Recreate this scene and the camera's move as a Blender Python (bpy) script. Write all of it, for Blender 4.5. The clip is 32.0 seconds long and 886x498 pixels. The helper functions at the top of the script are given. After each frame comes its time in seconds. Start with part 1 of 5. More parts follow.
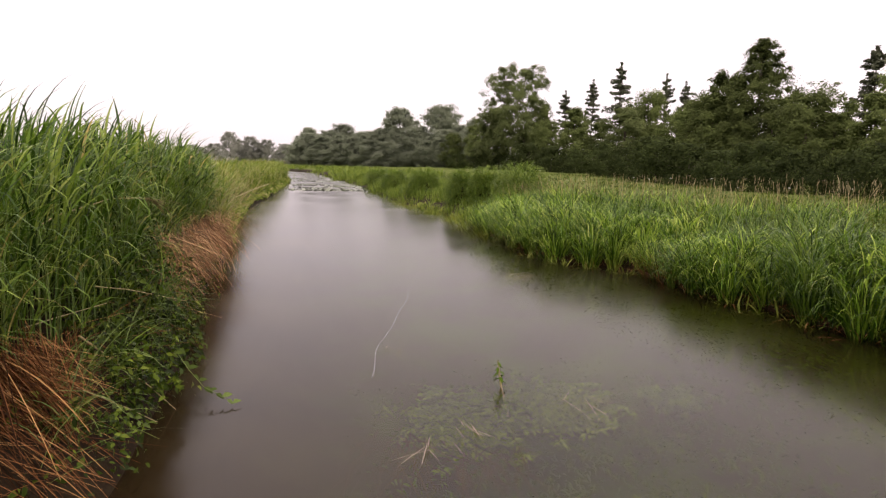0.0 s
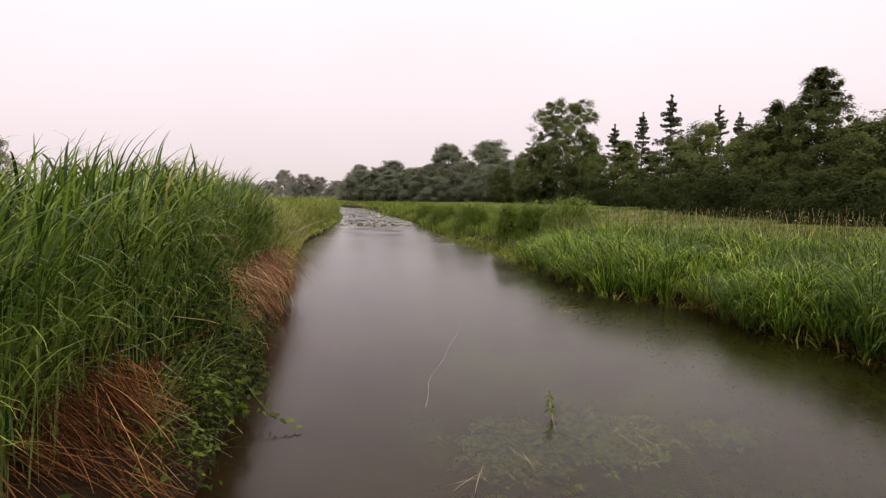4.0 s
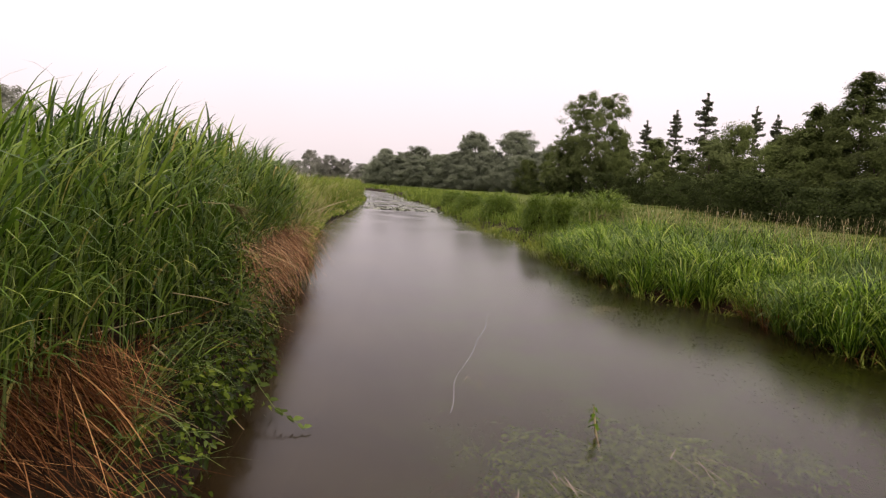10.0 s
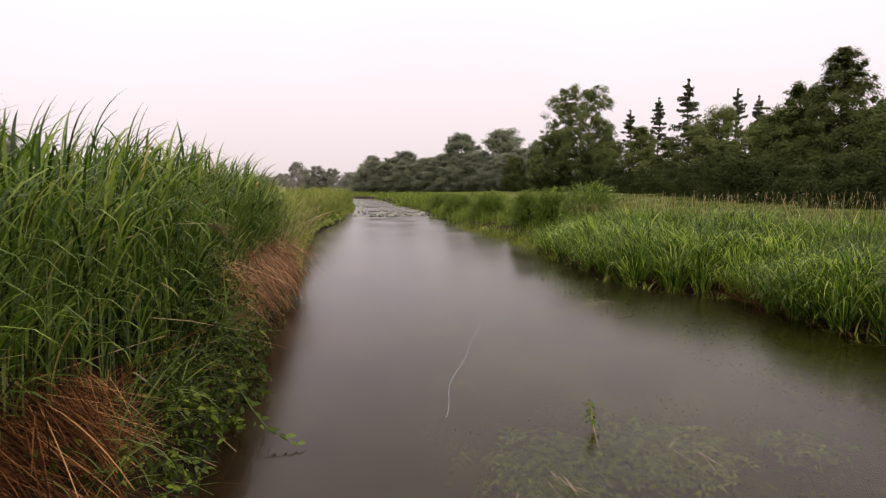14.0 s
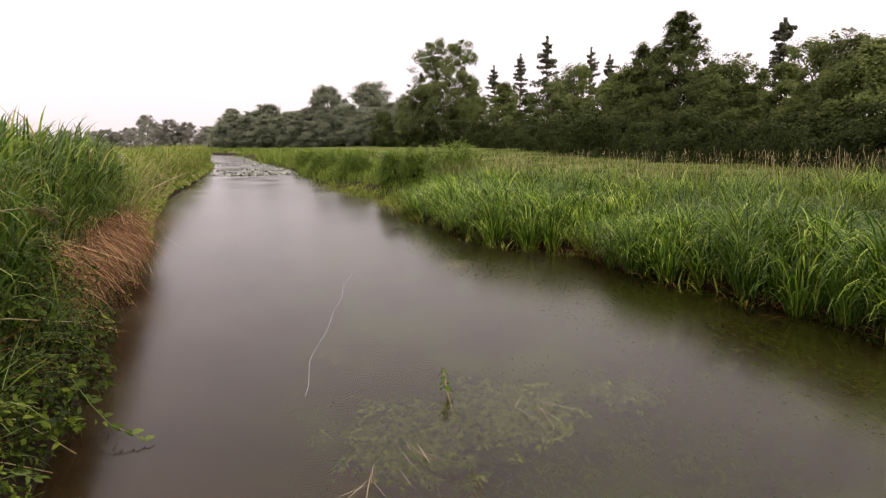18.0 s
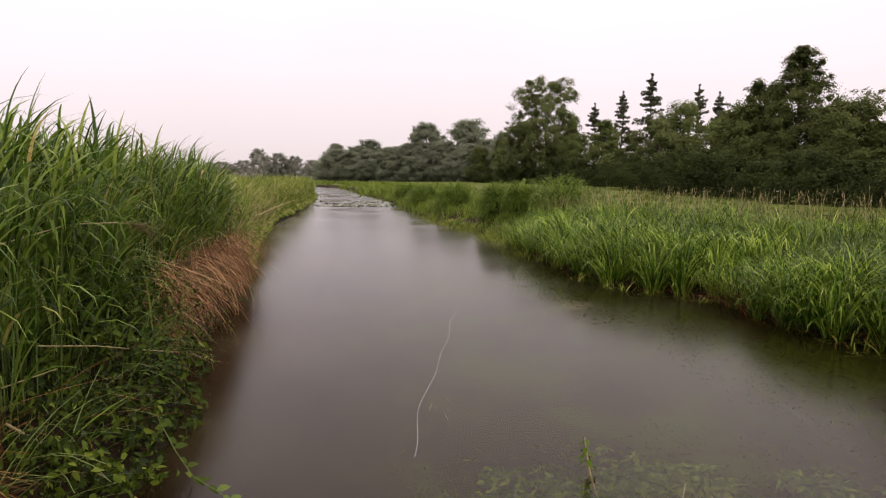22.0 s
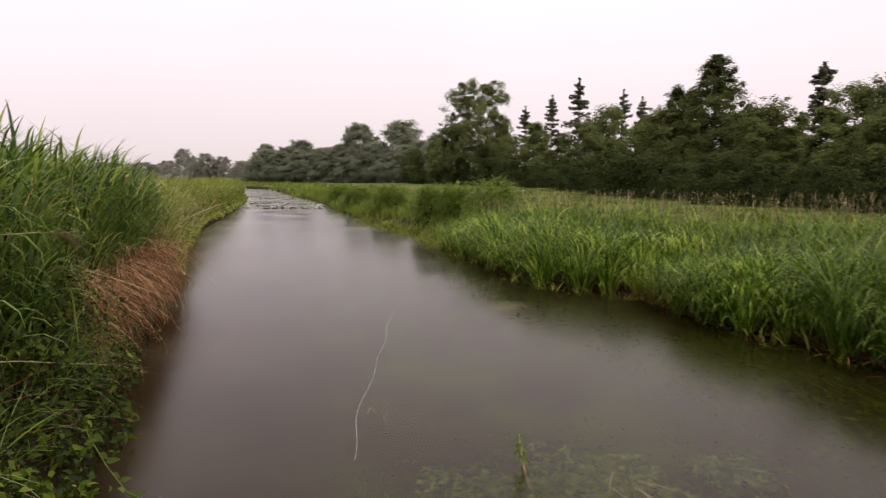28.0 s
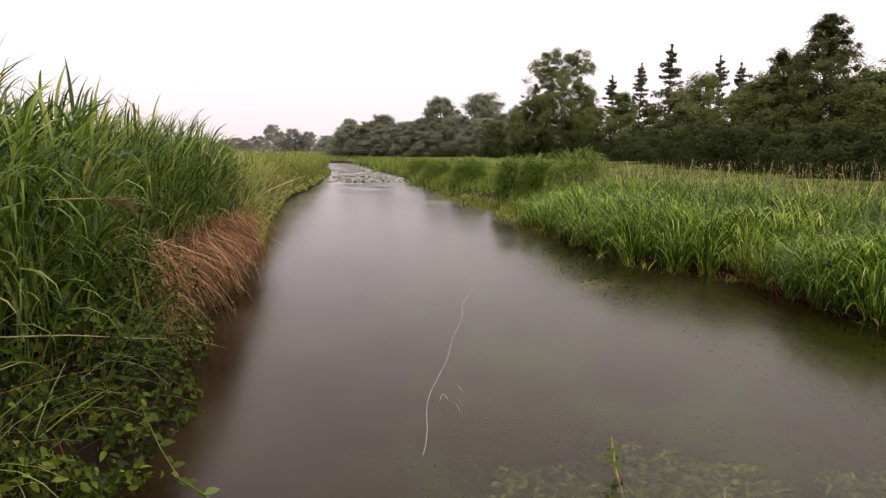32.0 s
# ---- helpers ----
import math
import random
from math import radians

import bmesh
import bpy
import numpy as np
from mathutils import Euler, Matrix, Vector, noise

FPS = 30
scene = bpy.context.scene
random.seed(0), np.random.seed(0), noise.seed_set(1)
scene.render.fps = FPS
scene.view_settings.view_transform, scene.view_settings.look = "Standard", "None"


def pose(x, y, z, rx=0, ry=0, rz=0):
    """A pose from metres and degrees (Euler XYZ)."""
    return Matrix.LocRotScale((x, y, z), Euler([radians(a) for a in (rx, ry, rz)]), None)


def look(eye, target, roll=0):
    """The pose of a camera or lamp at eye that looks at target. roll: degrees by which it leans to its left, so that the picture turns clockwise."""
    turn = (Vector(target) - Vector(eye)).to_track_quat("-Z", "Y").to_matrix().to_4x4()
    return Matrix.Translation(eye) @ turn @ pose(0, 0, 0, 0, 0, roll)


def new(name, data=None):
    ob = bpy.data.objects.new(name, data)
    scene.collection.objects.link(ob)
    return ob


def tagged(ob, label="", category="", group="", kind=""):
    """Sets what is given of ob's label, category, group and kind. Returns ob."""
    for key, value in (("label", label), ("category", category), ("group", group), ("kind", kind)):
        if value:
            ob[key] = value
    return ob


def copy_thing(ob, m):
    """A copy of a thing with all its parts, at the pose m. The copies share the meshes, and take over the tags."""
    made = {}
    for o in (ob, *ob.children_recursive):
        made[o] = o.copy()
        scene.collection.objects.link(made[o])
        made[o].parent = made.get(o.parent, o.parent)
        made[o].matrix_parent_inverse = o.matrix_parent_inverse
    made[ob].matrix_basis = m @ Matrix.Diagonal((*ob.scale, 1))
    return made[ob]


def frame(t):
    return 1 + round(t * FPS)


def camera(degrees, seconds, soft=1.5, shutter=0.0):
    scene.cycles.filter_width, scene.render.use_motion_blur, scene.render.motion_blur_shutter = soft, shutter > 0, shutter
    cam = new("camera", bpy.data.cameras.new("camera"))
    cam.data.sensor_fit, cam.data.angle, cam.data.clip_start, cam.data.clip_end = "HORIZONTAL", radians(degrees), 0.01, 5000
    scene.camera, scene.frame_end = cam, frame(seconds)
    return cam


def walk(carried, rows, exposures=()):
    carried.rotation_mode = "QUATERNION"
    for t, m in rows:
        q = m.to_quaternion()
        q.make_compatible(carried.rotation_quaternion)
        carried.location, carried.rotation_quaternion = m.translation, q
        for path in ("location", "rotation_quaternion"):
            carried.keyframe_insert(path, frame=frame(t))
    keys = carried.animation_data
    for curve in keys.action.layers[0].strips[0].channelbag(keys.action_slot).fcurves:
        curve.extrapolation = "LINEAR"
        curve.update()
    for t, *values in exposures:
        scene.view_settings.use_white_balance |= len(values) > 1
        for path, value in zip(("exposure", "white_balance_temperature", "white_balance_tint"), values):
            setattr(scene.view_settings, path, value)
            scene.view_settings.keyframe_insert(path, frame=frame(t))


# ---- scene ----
cam = camera(72, 32.0, soft=1.2, shutter=0.4)
PATH = [
    (0, (-0.005, 0.006, 1.618), (1.655, 9.769, 0.228), 0.85),
    (0.5, (0.076, 0.024, 1.599), (1.586, 9.819, 0.269), -1.15),
    (1, (0.079, 0.001, 1.617), (1.845, 9.751, 0.268), -1.51),
    (1.5, (0.018, -0.023, 1.620), (1.605, 9.782, 0.458), 1.00),
    (2, (-0.002, -0.045, 1.624), (1.552, 9.774, 0.538), 1.15),
    (2.5, (0.016, -0.094, 1.649), (1.678, 9.716, 0.647), 0.60),
    (3, (-0.030, -0.164, 1.629), (1.299, 9.719, 0.882), -0.08),
    (3.5, (-0.040, -0.194, 1.644), (0.958, 9.718, 0.779), -0.54),
    (5.5, (-0.121, 0.013, 1.592), (0.502, 9.968, 0.872), 2.03),
    (6, (0.020, 0.070, 1.603), (0.635, 9.999, 0.582), 0.27),
    (6.5, (-0.011, -0.389, 1.705), (3.259, 9.032, 0.960), -0.08),
    (7, (-0.007, -0.135, 1.690), (2.383, 9.520, 0.659), 3.53),
    (7.5, (-0.039, 0.342, 1.540), (0.856, 10.180, -0.012), 4.59),
    (8, (-0.077, 0.427, 1.517), (0.724, 10.270, -0.057), 3.88),
    (8.5, (-0.101, 0.470, 1.511), (0.509, 10.332, -0.029), 3.99),
    (9, (-0.104, 0.466, 1.521), (0.545, 10.351, 0.154), 3.96),
    (9.5, (-0.125, 0.445, 1.537), (0.386, 10.359, 0.328), 4.46),
    (10, (-0.123, 0.396, 1.557), (0.419, 10.328, 0.518), 3.39),
    (10.5, (-0.124, 0.392, 1.559), (0.533, 10.309, 0.463), 2.91),
    (11, (-0.104, 0.415, 1.549), (0.582, 10.313, 0.298), 1.66),
    (11.5, (-0.090, 0.417, 1.547), (0.704, 10.306, 0.287), 1.41),
    (12, (-0.095, 0.395, 1.555), (0.611, 10.303, 0.401), 1.78),
    (12.5, (-0.081, 0.369, 1.568), (0.615, 10.291, 0.538), 1.27),
    (13, (-0.088, 0.373, 1.569), (0.453, 10.309, 0.586), 1.22),
    (13.5, (-0.080, 0.403, 1.561), (0.390, 10.347, 0.611), 0.01),
    (14, (-0.055, 0.440, 1.563), (0.595, 10.369, 0.569), -0.58),
    (14.5, (-0.040, 0.539, 1.553), (0.737, 10.433, 0.330), -0.59),
    (16.5, (0.088, 0.745, 1.584), (0.635, 10.672, 0.504), -2.63),
    (17, (0.103, 0.723, 1.601), (1.015, 10.570, 0.117), -2.15),
    (17.5, (0.111, 0.625, 1.634), (1.831, 10.292, -0.261), -1.34),
    (18, (0.067, 0.400, 1.712), (2.742, 9.875, -0.038), -0.81),
    (18.5, (0.046, 0.473, 1.689), (2.268, 10.137, 0.397), 0.32),
    (19, (-0.016, 0.726, 1.658), (1.837, 10.477, 0.435), 2.01),
    (19.5, (-0.025, 1.002, 1.619), (1.349, 10.856, 0.612), 1.82),
    (20, (-0.070, 1.056, 1.620), (1.790, 10.827, 0.584), 2.54),
    (20.5, (-0.070, 1.064, 1.615), (1.754, 10.843, 0.596), 1.31),
    (21, (-0.057, 1.062, 1.607), (1.675, 10.856, 0.568), 1.19),
    (21.5, (-0.051, 1.097, 1.599), (1.466, 10.921, 0.506), 0.59),
    (22, (-0.044, 1.121, 1.595), (1.194, 10.977, 0.436), 0.32),
    (22.5, (-0.044, 1.118, 1.597), (1.141, 10.985, 0.486), 0.08),
    (23, (-0.057, 1.128, 1.599), (1.108, 10.997, 0.480), 0.16),
    (23.5, (-0.060, 1.125, 1.606), (1.108, 10.994, 0.493), -0.18),
    (24, (-0.067, 1.124, 1.603), (1.182, 10.985, 0.505), -0.47),
    (24.5, (-0.068, 1.126, 1.603), (1.103, 11.000, 0.537), -0.08),
    (26.5, (-0.022, 1.062, 1.585), (0.497, 11.023, 0.870), 0.52),
    (27, (-0.003, 0.928, 1.648), (1.940, 10.691, 0.691), 0.11),
    (27.5, (-0.089, 0.791, 1.666), (2.896, 10.285, 0.689), -1.14),
    (28, (-0.068, 1.041, 1.632), (2.221, 10.709, 0.495), 0.32),
    (28.5, (-0.011, 1.259, 1.607), (1.809, 11.024, 0.452), 0.57),
    (29, (0.004, 1.317, 1.609), (2.054, 11.022, 0.341), -0.81),
    (29.5, (0.013, 1.351, 1.603), (2.034, 11.062, 0.334), -1.75),
    (30, (0.017, 1.391, 1.594), (1.877, 11.129, 0.284), -1.70),
    (30.5, (0.028, 1.394, 1.597), (1.767, 11.159, 0.322), -2.12),
    (31, (0.044, 1.397, 1.595), (1.602, 11.190, 0.304), -2.60),
    (31.5, (0.038, 1.447, 1.581), (1.239, 11.241, -0.044), -1.95),
    (32, (0.017, 1.466, 1.565), (1.014, 11.294, 0.012), 0.08),
]
EXPOSURES = [(0, 0.4), (1, 0.25), (2, 0.15), (3, 0.04), (6, -0.03), (7, 0.0), (9, 0.28), (10, 0.15), (12, 0.1), (14, 0.04), (17, 0.08), (18, 0.34), (19, 0.3), (20, 0.06), (24, 0.07), (27, -0.02), (28, 0.03), (31, 0.14), (32, 0.28)]
walk(cam, [(t, look(eye, target, roll)) for t, eye, target, roll in PATH],
     [(t, stops, 6750, 16) for t, stops in EXPOSURES])
# ---- end of path ----

# ---- light ----
world = bpy.data.worlds.new("overcast_sky")
scene.world = world
world.use_nodes = True
wn, wl = world.node_tree.nodes, world.node_tree.links
wn.clear()
w_out = wn.new("ShaderNodeOutputWorld")
w_bg = wn.new("ShaderNodeBackground")
w_sky = wn.new("ShaderNodeTexSky")
w_sky.sky_type = "NISHITA"
w_sky.sun_disc = False
w_sky.sun_elevation, w_sky.sun_rotation = radians(50), radians(150)
w_co = wn.new("ShaderNodeTexCoord")
w_sep = wn.new("ShaderNodeSeparateXYZ")
w_ramp = wn.new("ShaderNodeValToRGB")
w_ramp.color_ramp.elements[0].position = 0.0
w_ramp.color_ramp.elements[0].color = (0.74, 0.665, 0.692, 1)
w_ramp.color_ramp.elements[1].position = 0.85
w_ramp.color_ramp.elements[1].color = (1.80, 1.655, 1.615, 1)
for place, tone in ((0.16, (0.97, 0.878, 0.905)), (0.34, (1.12, 1.02, 1.03))):
    e = w_ramp.color_ramp.elements.new(place)
    e.color = (*tone, 1)
w_noise = wn.new("ShaderNodeTexNoise")
w_noise.inputs["Scale"].default_value = 2.2
w_noise.inputs["Detail"].default_value = 4
w_cloud = wn.new("ShaderNodeMapRange")
w_cloud.inputs["To Min"].default_value, w_cloud.inputs["To Max"].default_value = 0.93, 1.07
w_mul = wn.new("ShaderNodeVectorMath")
w_mul.operation = "SCALE"
w_mix = wn.new("ShaderNodeMixRGB")
w_mix.inputs["Fac"].default_value = 0.01
wl.new(w_co.outputs["Generated"], w_sep.inputs[0])
wl.new(w_co.outputs["Generated"], w_noise.inputs["Vector"])
wl.new(w_sep.outputs["Z"], w_ramp.inputs[0])
wl.new(w_noise.outputs["Fac"], w_cloud.inputs["Value"])
wl.new(w_ramp.outputs[0], w_mul.inputs[0])
wl.new(w_cloud.outputs[0], w_mul.inputs["Scale"])
wl.new(w_mul.outputs[0], w_mix.inputs[1])
wl.new(w_sky.outputs[0], w_mix.inputs[2])
wl.new(w_mix.outputs[0], w_bg.inputs["Color"])
w_bg.inputs["Strength"].default_value = 1.0
wl.new(w_bg.outputs[0], w_out.inputs[0])

sun = new("sun", bpy.data.lights.new("sun", "SUN"))
sun.data.energy, sun.data.angle, sun.data.color = 1.5, radians(40), (1.0, 0.92, 0.82)
sun.matrix_world = look((8, -20, 30), (0, 4, 0))


# ---- materials ----
def nodes_of(name):
    m = bpy.data.materials.new(name)
    m.use_nodes = True
    n, k = m.node_tree.nodes, m.node_tree.links
    n.clear()
    return m, n, k


def ramp_node(n, stops):
    r = n.new("ShaderNodeValToRGB")
    els = r.color_ramp.elements
    els[0].position, els[0].color = stops[0][0], (*stops[0][1], 1)
    els[1].position, els[1].color = stops[-1][0], (*stops[-1][1], 1)
    for p, c in stops[1:-1]:
        els.new(p).color = (*c, 1)
    return r


def leaf_material(name, stops, rough=0.55, through_light=0.3, patch=0.5, spec=0.22, each=0.0):
    """Plant tissue: each blade or leaf has its own tone, with patches of lusher and drier growth and fine streaks."""
    m, n, k = nodes_of(name)
    out, geo, co = n.new("ShaderNodeOutputMaterial"), n.new("ShaderNodeNewGeometry"), n.new("ShaderNodeTexCoord")
    big, fine = n.new("ShaderNodeTexNoise"), n.new("ShaderNodeTexNoise")
    big.inputs["Scale"].default_value, fine.inputs["Scale"].default_value = 0.9, 60.0
    k.new(co.outputs["Object"], big.inputs["Vector"])
    k.new(co.outputs["Object"], fine.inputs["Vector"])
    a = n.new("ShaderNodeMath")
    a.operation = "MULTIPLY_ADD"
    a.inputs[1].default_value = patch
    sub = n.new("ShaderNodeMath")
    sub.operation = "SUBTRACT"
    sub.inputs[1].default_value = 0.5
    k.new(big.outputs["Fac"], sub.inputs[0])
    k.new(sub.outputs[0], a.inputs[0])
    k.new(geo.outputs["Random Per Island"], a.inputs[2])
    r = ramp_node(n, stops)
    k.new(a.outputs[0], r.inputs[0])
    vary = n.new("ShaderNodeMapRange")
    vary.inputs["To Min"].default_value, vary.inputs["To Max"].default_value = 0.75, 1.25
    k.new(fine.outputs["Fac"], vary.inputs["Value"])
    info, own, both = n.new("ShaderNodeObjectInfo"), n.new("ShaderNodeMapRange"), n.new("ShaderNodeMath")
    own.inputs["To Min"].default_value, own.inputs["To Max"].default_value = 1 - each, 1 + each
    both.operation = "MULTIPLY"
    k.new(info.outputs["Random"], own.inputs["Value"])
    k.new(vary.outputs[0], both.inputs[0])
    k.new(own.outputs[0], both.inputs[1])
    tone = n.new("ShaderNodeVectorMath")
    tone.operation = "SCALE"
    k.new(r.outputs[0], tone.inputs[0])
    k.new(both.outputs[0], tone.inputs["Scale"])
    p, t, mix = n.new("ShaderNodeBsdfPrincipled"), n.new("ShaderNodeBsdfTranslucent"), n.new("ShaderNodeMixShader")
    p.inputs["Roughness"].default_value = rough
    p.inputs["Specular IOR Level"].default_value = spec
    mix.inputs[0].default_value = through_light
    k.new(tone.outputs[0], p.inputs["Base Color"])
    k.new(tone.outputs[0], t.inputs["Color"])
    k.new(p.outputs[0], mix.inputs[1])
    k.new(t.outputs[0], mix.inputs[2])
    k.new(mix.outputs[0], out.inputs[0])
    return m


def rough_material(name, stops, scale=3.0, fine=40.0, rough=0.9, bump=0.4, stretch=(1, 1, 1)):
    """Earth, bark and the like: broad patches, fine grain and relief."""
    m, n, k = nodes_of(name)
    out, co, mp = n.new("ShaderNodeOutputMaterial"), n.new("ShaderNodeTexCoord"), n.new("ShaderNodeMapping")
    mp.inputs["Scale"].default_value = stretch
    k.new(co.outputs["Object"], mp.inputs["Vector"])
    a, b = n.new("ShaderNodeTexNoise"), n.new("ShaderNodeTexNoise")
    a.inputs["Scale"].default_value, b.inputs["Scale"].default_value = scale, fine
    a.inputs["Detail"].default_value = b.inputs["Detail"].default_value = 5
    k.new(mp.outputs[0], a.inputs["Vector"])
    k.new(mp.outputs[0], b.inputs["Vector"])
    mix = n.new("ShaderNodeMath")
    mix.operation = "MULTIPLY_ADD"
    mix.inputs[1].default_value = 0.4
    k.new(b.outputs["Fac"], mix.inputs[0])
    s = n.new("ShaderNodeMath")
    s.operation = "MULTIPLY"
    s.inputs[1].default_value = 0.6
    k.new(a.outputs["Fac"], s.inputs[0])
    k.new(s.outputs[0], mix.inputs[2])
    r = ramp_node(n, stops)
    k.new(mix.outputs[0], r.inputs[0])
    bp = n.new("ShaderNodeBump")
    bp.inputs["Strength"].default_value, bp.inputs["Distance"].default_value = bump, 0.03
    k.new(b.outputs["Fac"], bp.inputs["Height"])
    p = n.new("ShaderNodeBsdfPrincipled")
    p.inputs["Roughness"].default_value = rough
    p.inputs["Specular IOR Level"].default_value = 0.08
    k.new(r.outputs[0], p.inputs["Base Color"])
    k.new(bp.outputs[0], p.inputs["Normal"])
    k.new(p.outputs[0], out.inputs[0])
    return m


def water_material():
    """Slow, slightly turbid brown water, dimpled by rain: gloss by Fresnel over a murky body, clear where it is shallow and lets the weed show."""
    m, n, k = nodes_of("river_water")
    out, co = n.new("ShaderNodeOutputMaterial"), n.new("ShaderNodeTexCoord")
    mp = n.new("ShaderNodeMapping")
    mp.inputs["Scale"].default_value = (1.0, 1.0, 1.0)
    k.new(co.outputs["Object"], mp.inputs["Vector"])
    small, swell, patch = n.new("ShaderNodeTexNoise"), n.new("ShaderNodeTexNoise"), n.new("ShaderNodeTexNoise")
    small.inputs["Scale"].default_value, swell.inputs["Scale"].default_value, patch.inputs["Scale"].default_value = 18.0, 3.0, 0.55
    small.inputs["Detail"].default_value = 3
    patch.inputs["Detail"].default_value = 4
    for t in (small, swell, patch):
        k.new(mp.outputs[0], t.inputs["Vector"])
    add = n.new("ShaderNodeMath")
    add.operation = "MULTIPLY_ADD"
    add.inputs[1].default_value = 0.05
    k.new(small.outputs["Fac"], add.inputs[0])
    k.new(swell.outputs["Fac"], add.inputs[2])
    sep, riffle = n.new("ShaderNodeSeparateXYZ"), n.new("ShaderNodeMapRange")
    k.new(co.outputs["Object"], sep.inputs[0])
    riffle.inputs["From Min"].default_value, riffle.inputs["From Max"].default_value = 24.0, 40.0
    riffle.inputs["To Min"].default_value, riffle.inputs["To Max"].default_value = 0.06, 0.06
    k.new(sep.outputs["Y"], riffle.inputs["Value"])
    bp = n.new("ShaderNodeBump")
    bp.inputs["Distance"].default_value = 0.010
    k.new(riffle.outputs[0], bp.inputs["Strength"])
    k.new(add.outputs[0], bp.inputs["Height"])
    murk = ramp_node(n, [(0.36, (0.014, 0.008, 0.0035)), (0.5, (0.022, 0.014, 0.006)), (0.64, (0.030, 0.023, 0.009))])
    k.new(patch.outputs["Fac"], murk.inputs[0])
    body, clear = n.new("ShaderNodeBsdfDiffuse"), n.new("ShaderNodeBsdfTransparent")
    clear.inputs["Color"].default_value = (0.90, 0.86, 0.56, 1)
    k.new(murk.outputs[0], body.inputs["Color"])
    depth = n.new("ShaderNodeMixShader")
    shoal = n.new("ShaderNodeMapRange")
    shoal.inputs["From Min"].default_value, shoal.inputs["From Max"].default_value = -0.7, 0.5
    shoal.inputs["To Min"].default_value, shoal.inputs["To Max"].default_value = 0.0, 0.74
    k.new(sep.outputs["X"], shoal.inputs["Value"])
    k.new(shoal.outputs[0], depth.inputs[0])
    k.new(body.outputs[0], depth.inputs[1])
    k.new(clear.outputs[0], depth.inputs[2])
    gloss, fres, mix = n.new("ShaderNodeBsdfGlossy"), n.new("ShaderNodeFresnel"), n.new("ShaderNodeMixShader")
    ruffle = n.new("ShaderNodeMapRange")
    ruffle.inputs["From Min"].default_value, ruffle.inputs["From Max"].default_value = 0.35, 0.65
    ruffle.inputs["To Min"].default_value, ruffle.inputs["To Max"].default_value = 0.13, 0.20
    k.new(patch.outputs["Fac"], ruffle.inputs["Value"])
    k.new(ruffle.outputs[0], gloss.inputs["Roughness"])
    fres.inputs["IOR"].default_value = 1.315
    k.new(bp.outputs[0], gloss.inputs["Normal"])
    k.new(bp.outputs[0], fres.inputs["Normal"])
    k.new(fres.outputs[0], mix.inputs[0])
    k.new(depth.outputs[0], mix.inputs[1])
    k.new(gloss.outputs[0], mix.inputs[2])
    k.new(mix.outputs[0], out.inputs[0])
    return m


M_REED = leaf_material("reed_leaf", [(0.0, (0.0119, 0.0299, 0.00299)), (0.35, (0.0518, 0.105, 0.00897)), (0.7, (0.13, 0.211, 0.0219)), (0.95, (0.249, 0.319, 0.0598)), (1.0, (0.379, 0.299, 0.0996))], 0.40, 0.36, 0.4, 0.24)
M_REED_STEM = leaf_material("reed_stem", [(0.0, (0.05, 0.095, 0.018)), (1.0, (0.15, 0.19, 0.05))], 0.5, 0.1)
# Tan-green for the far bank, lightened in the colour as a lit copy.
M_REED_FAR_LIT = leaf_material("lit_far_reed_leaf", [(0.0, (0.050, 0.088, 0.009)), (0.4, (0.132, 0.188, 0.022)), (0.85, (0.25, 0.29, 0.055)), (1.0, (0.42, 0.35, 0.18))], 0.55, 0.34, 0.5, 0.12)
M_SEDGE = leaf_material("sedge_leaf", [(0.0, (0.012, 0.0312, 0.0022)), (0.40, (0.054, 0.118, 0.0077)), (0.66, (0.18, 0.3, 0.022)), (0.90, (0.384, 0.504, 0.077)), (1.0, (0.504, 0.552, 0.154))], 0.36, 0.46, 0.5, 0.30, 0.25)
M_DARK_SEDGE = leaf_material("dark_sedge_leaf", [(0.0, (0.00836, 0.023, 0.00209)), (0.4, (0.0376, 0.0815, 0.00627)), (0.8, (0.096, 0.167, 0.0157)), (1.0, (0.219, 0.293, 0.0522))], 0.36, 0.36, 0.5, 0.30, 0.2)
M_TUSSOCK = leaf_material("tussock_leaf", [(0.0, (0.046, 0.084, 0.010)), (0.5, (0.108, 0.170, 0.020)), (1.0, (0.21, 0.27, 0.050))], 0.5, 0.34, 0.5, 0.12)
M_FAR_SEDGE = leaf_material("far_sedge_leaf", [(0.0, (0.046, 0.080, 0.010)), (0.5, (0.125, 0.182, 0.022)), (1.0, (0.235, 0.285, 0.060))], 0.5, 0.36, 0.6, 0.12)
M_BANK_GRASS = leaf_material("bank_grass_leaf", [(0.0, (0.015, 0.0314, 0.00272)), (0.4, (0.0545, 0.0886, 0.00613)), (0.8, (0.116, 0.154, 0.015)), (1.0, (0.184, 0.19, 0.0477))], 0.55, 0.30, 0.5, 0.12)
# Pad colour paled to imitate glancing sky sheen, besides its own gloss.
M_PAD = leaf_material("floating_pad", [(0.0, (0.10, 0.13, 0.05)), (1.0, (0.20, 0.22, 0.12))], 0.3, 0.05, 0.4, 0.5)
M_MEADOW = leaf_material("meadow_grass", [(0.0, (0.00751, 0.0188, 0.00124)), (0.35, (0.0343, 0.0612, 0.00438)), (0.75, (0.0863, 0.119, 0.0113)), (1.0, (0.144, 0.157, 0.0312))], 0.55, 0.30, 0.9, 0.10)
M_YELLOW = leaf_material("young_leaf", [(0.0, (0.10, 0.155, 0.016)), (1.0, (0.26, 0.285, 0.045))], 0.5)
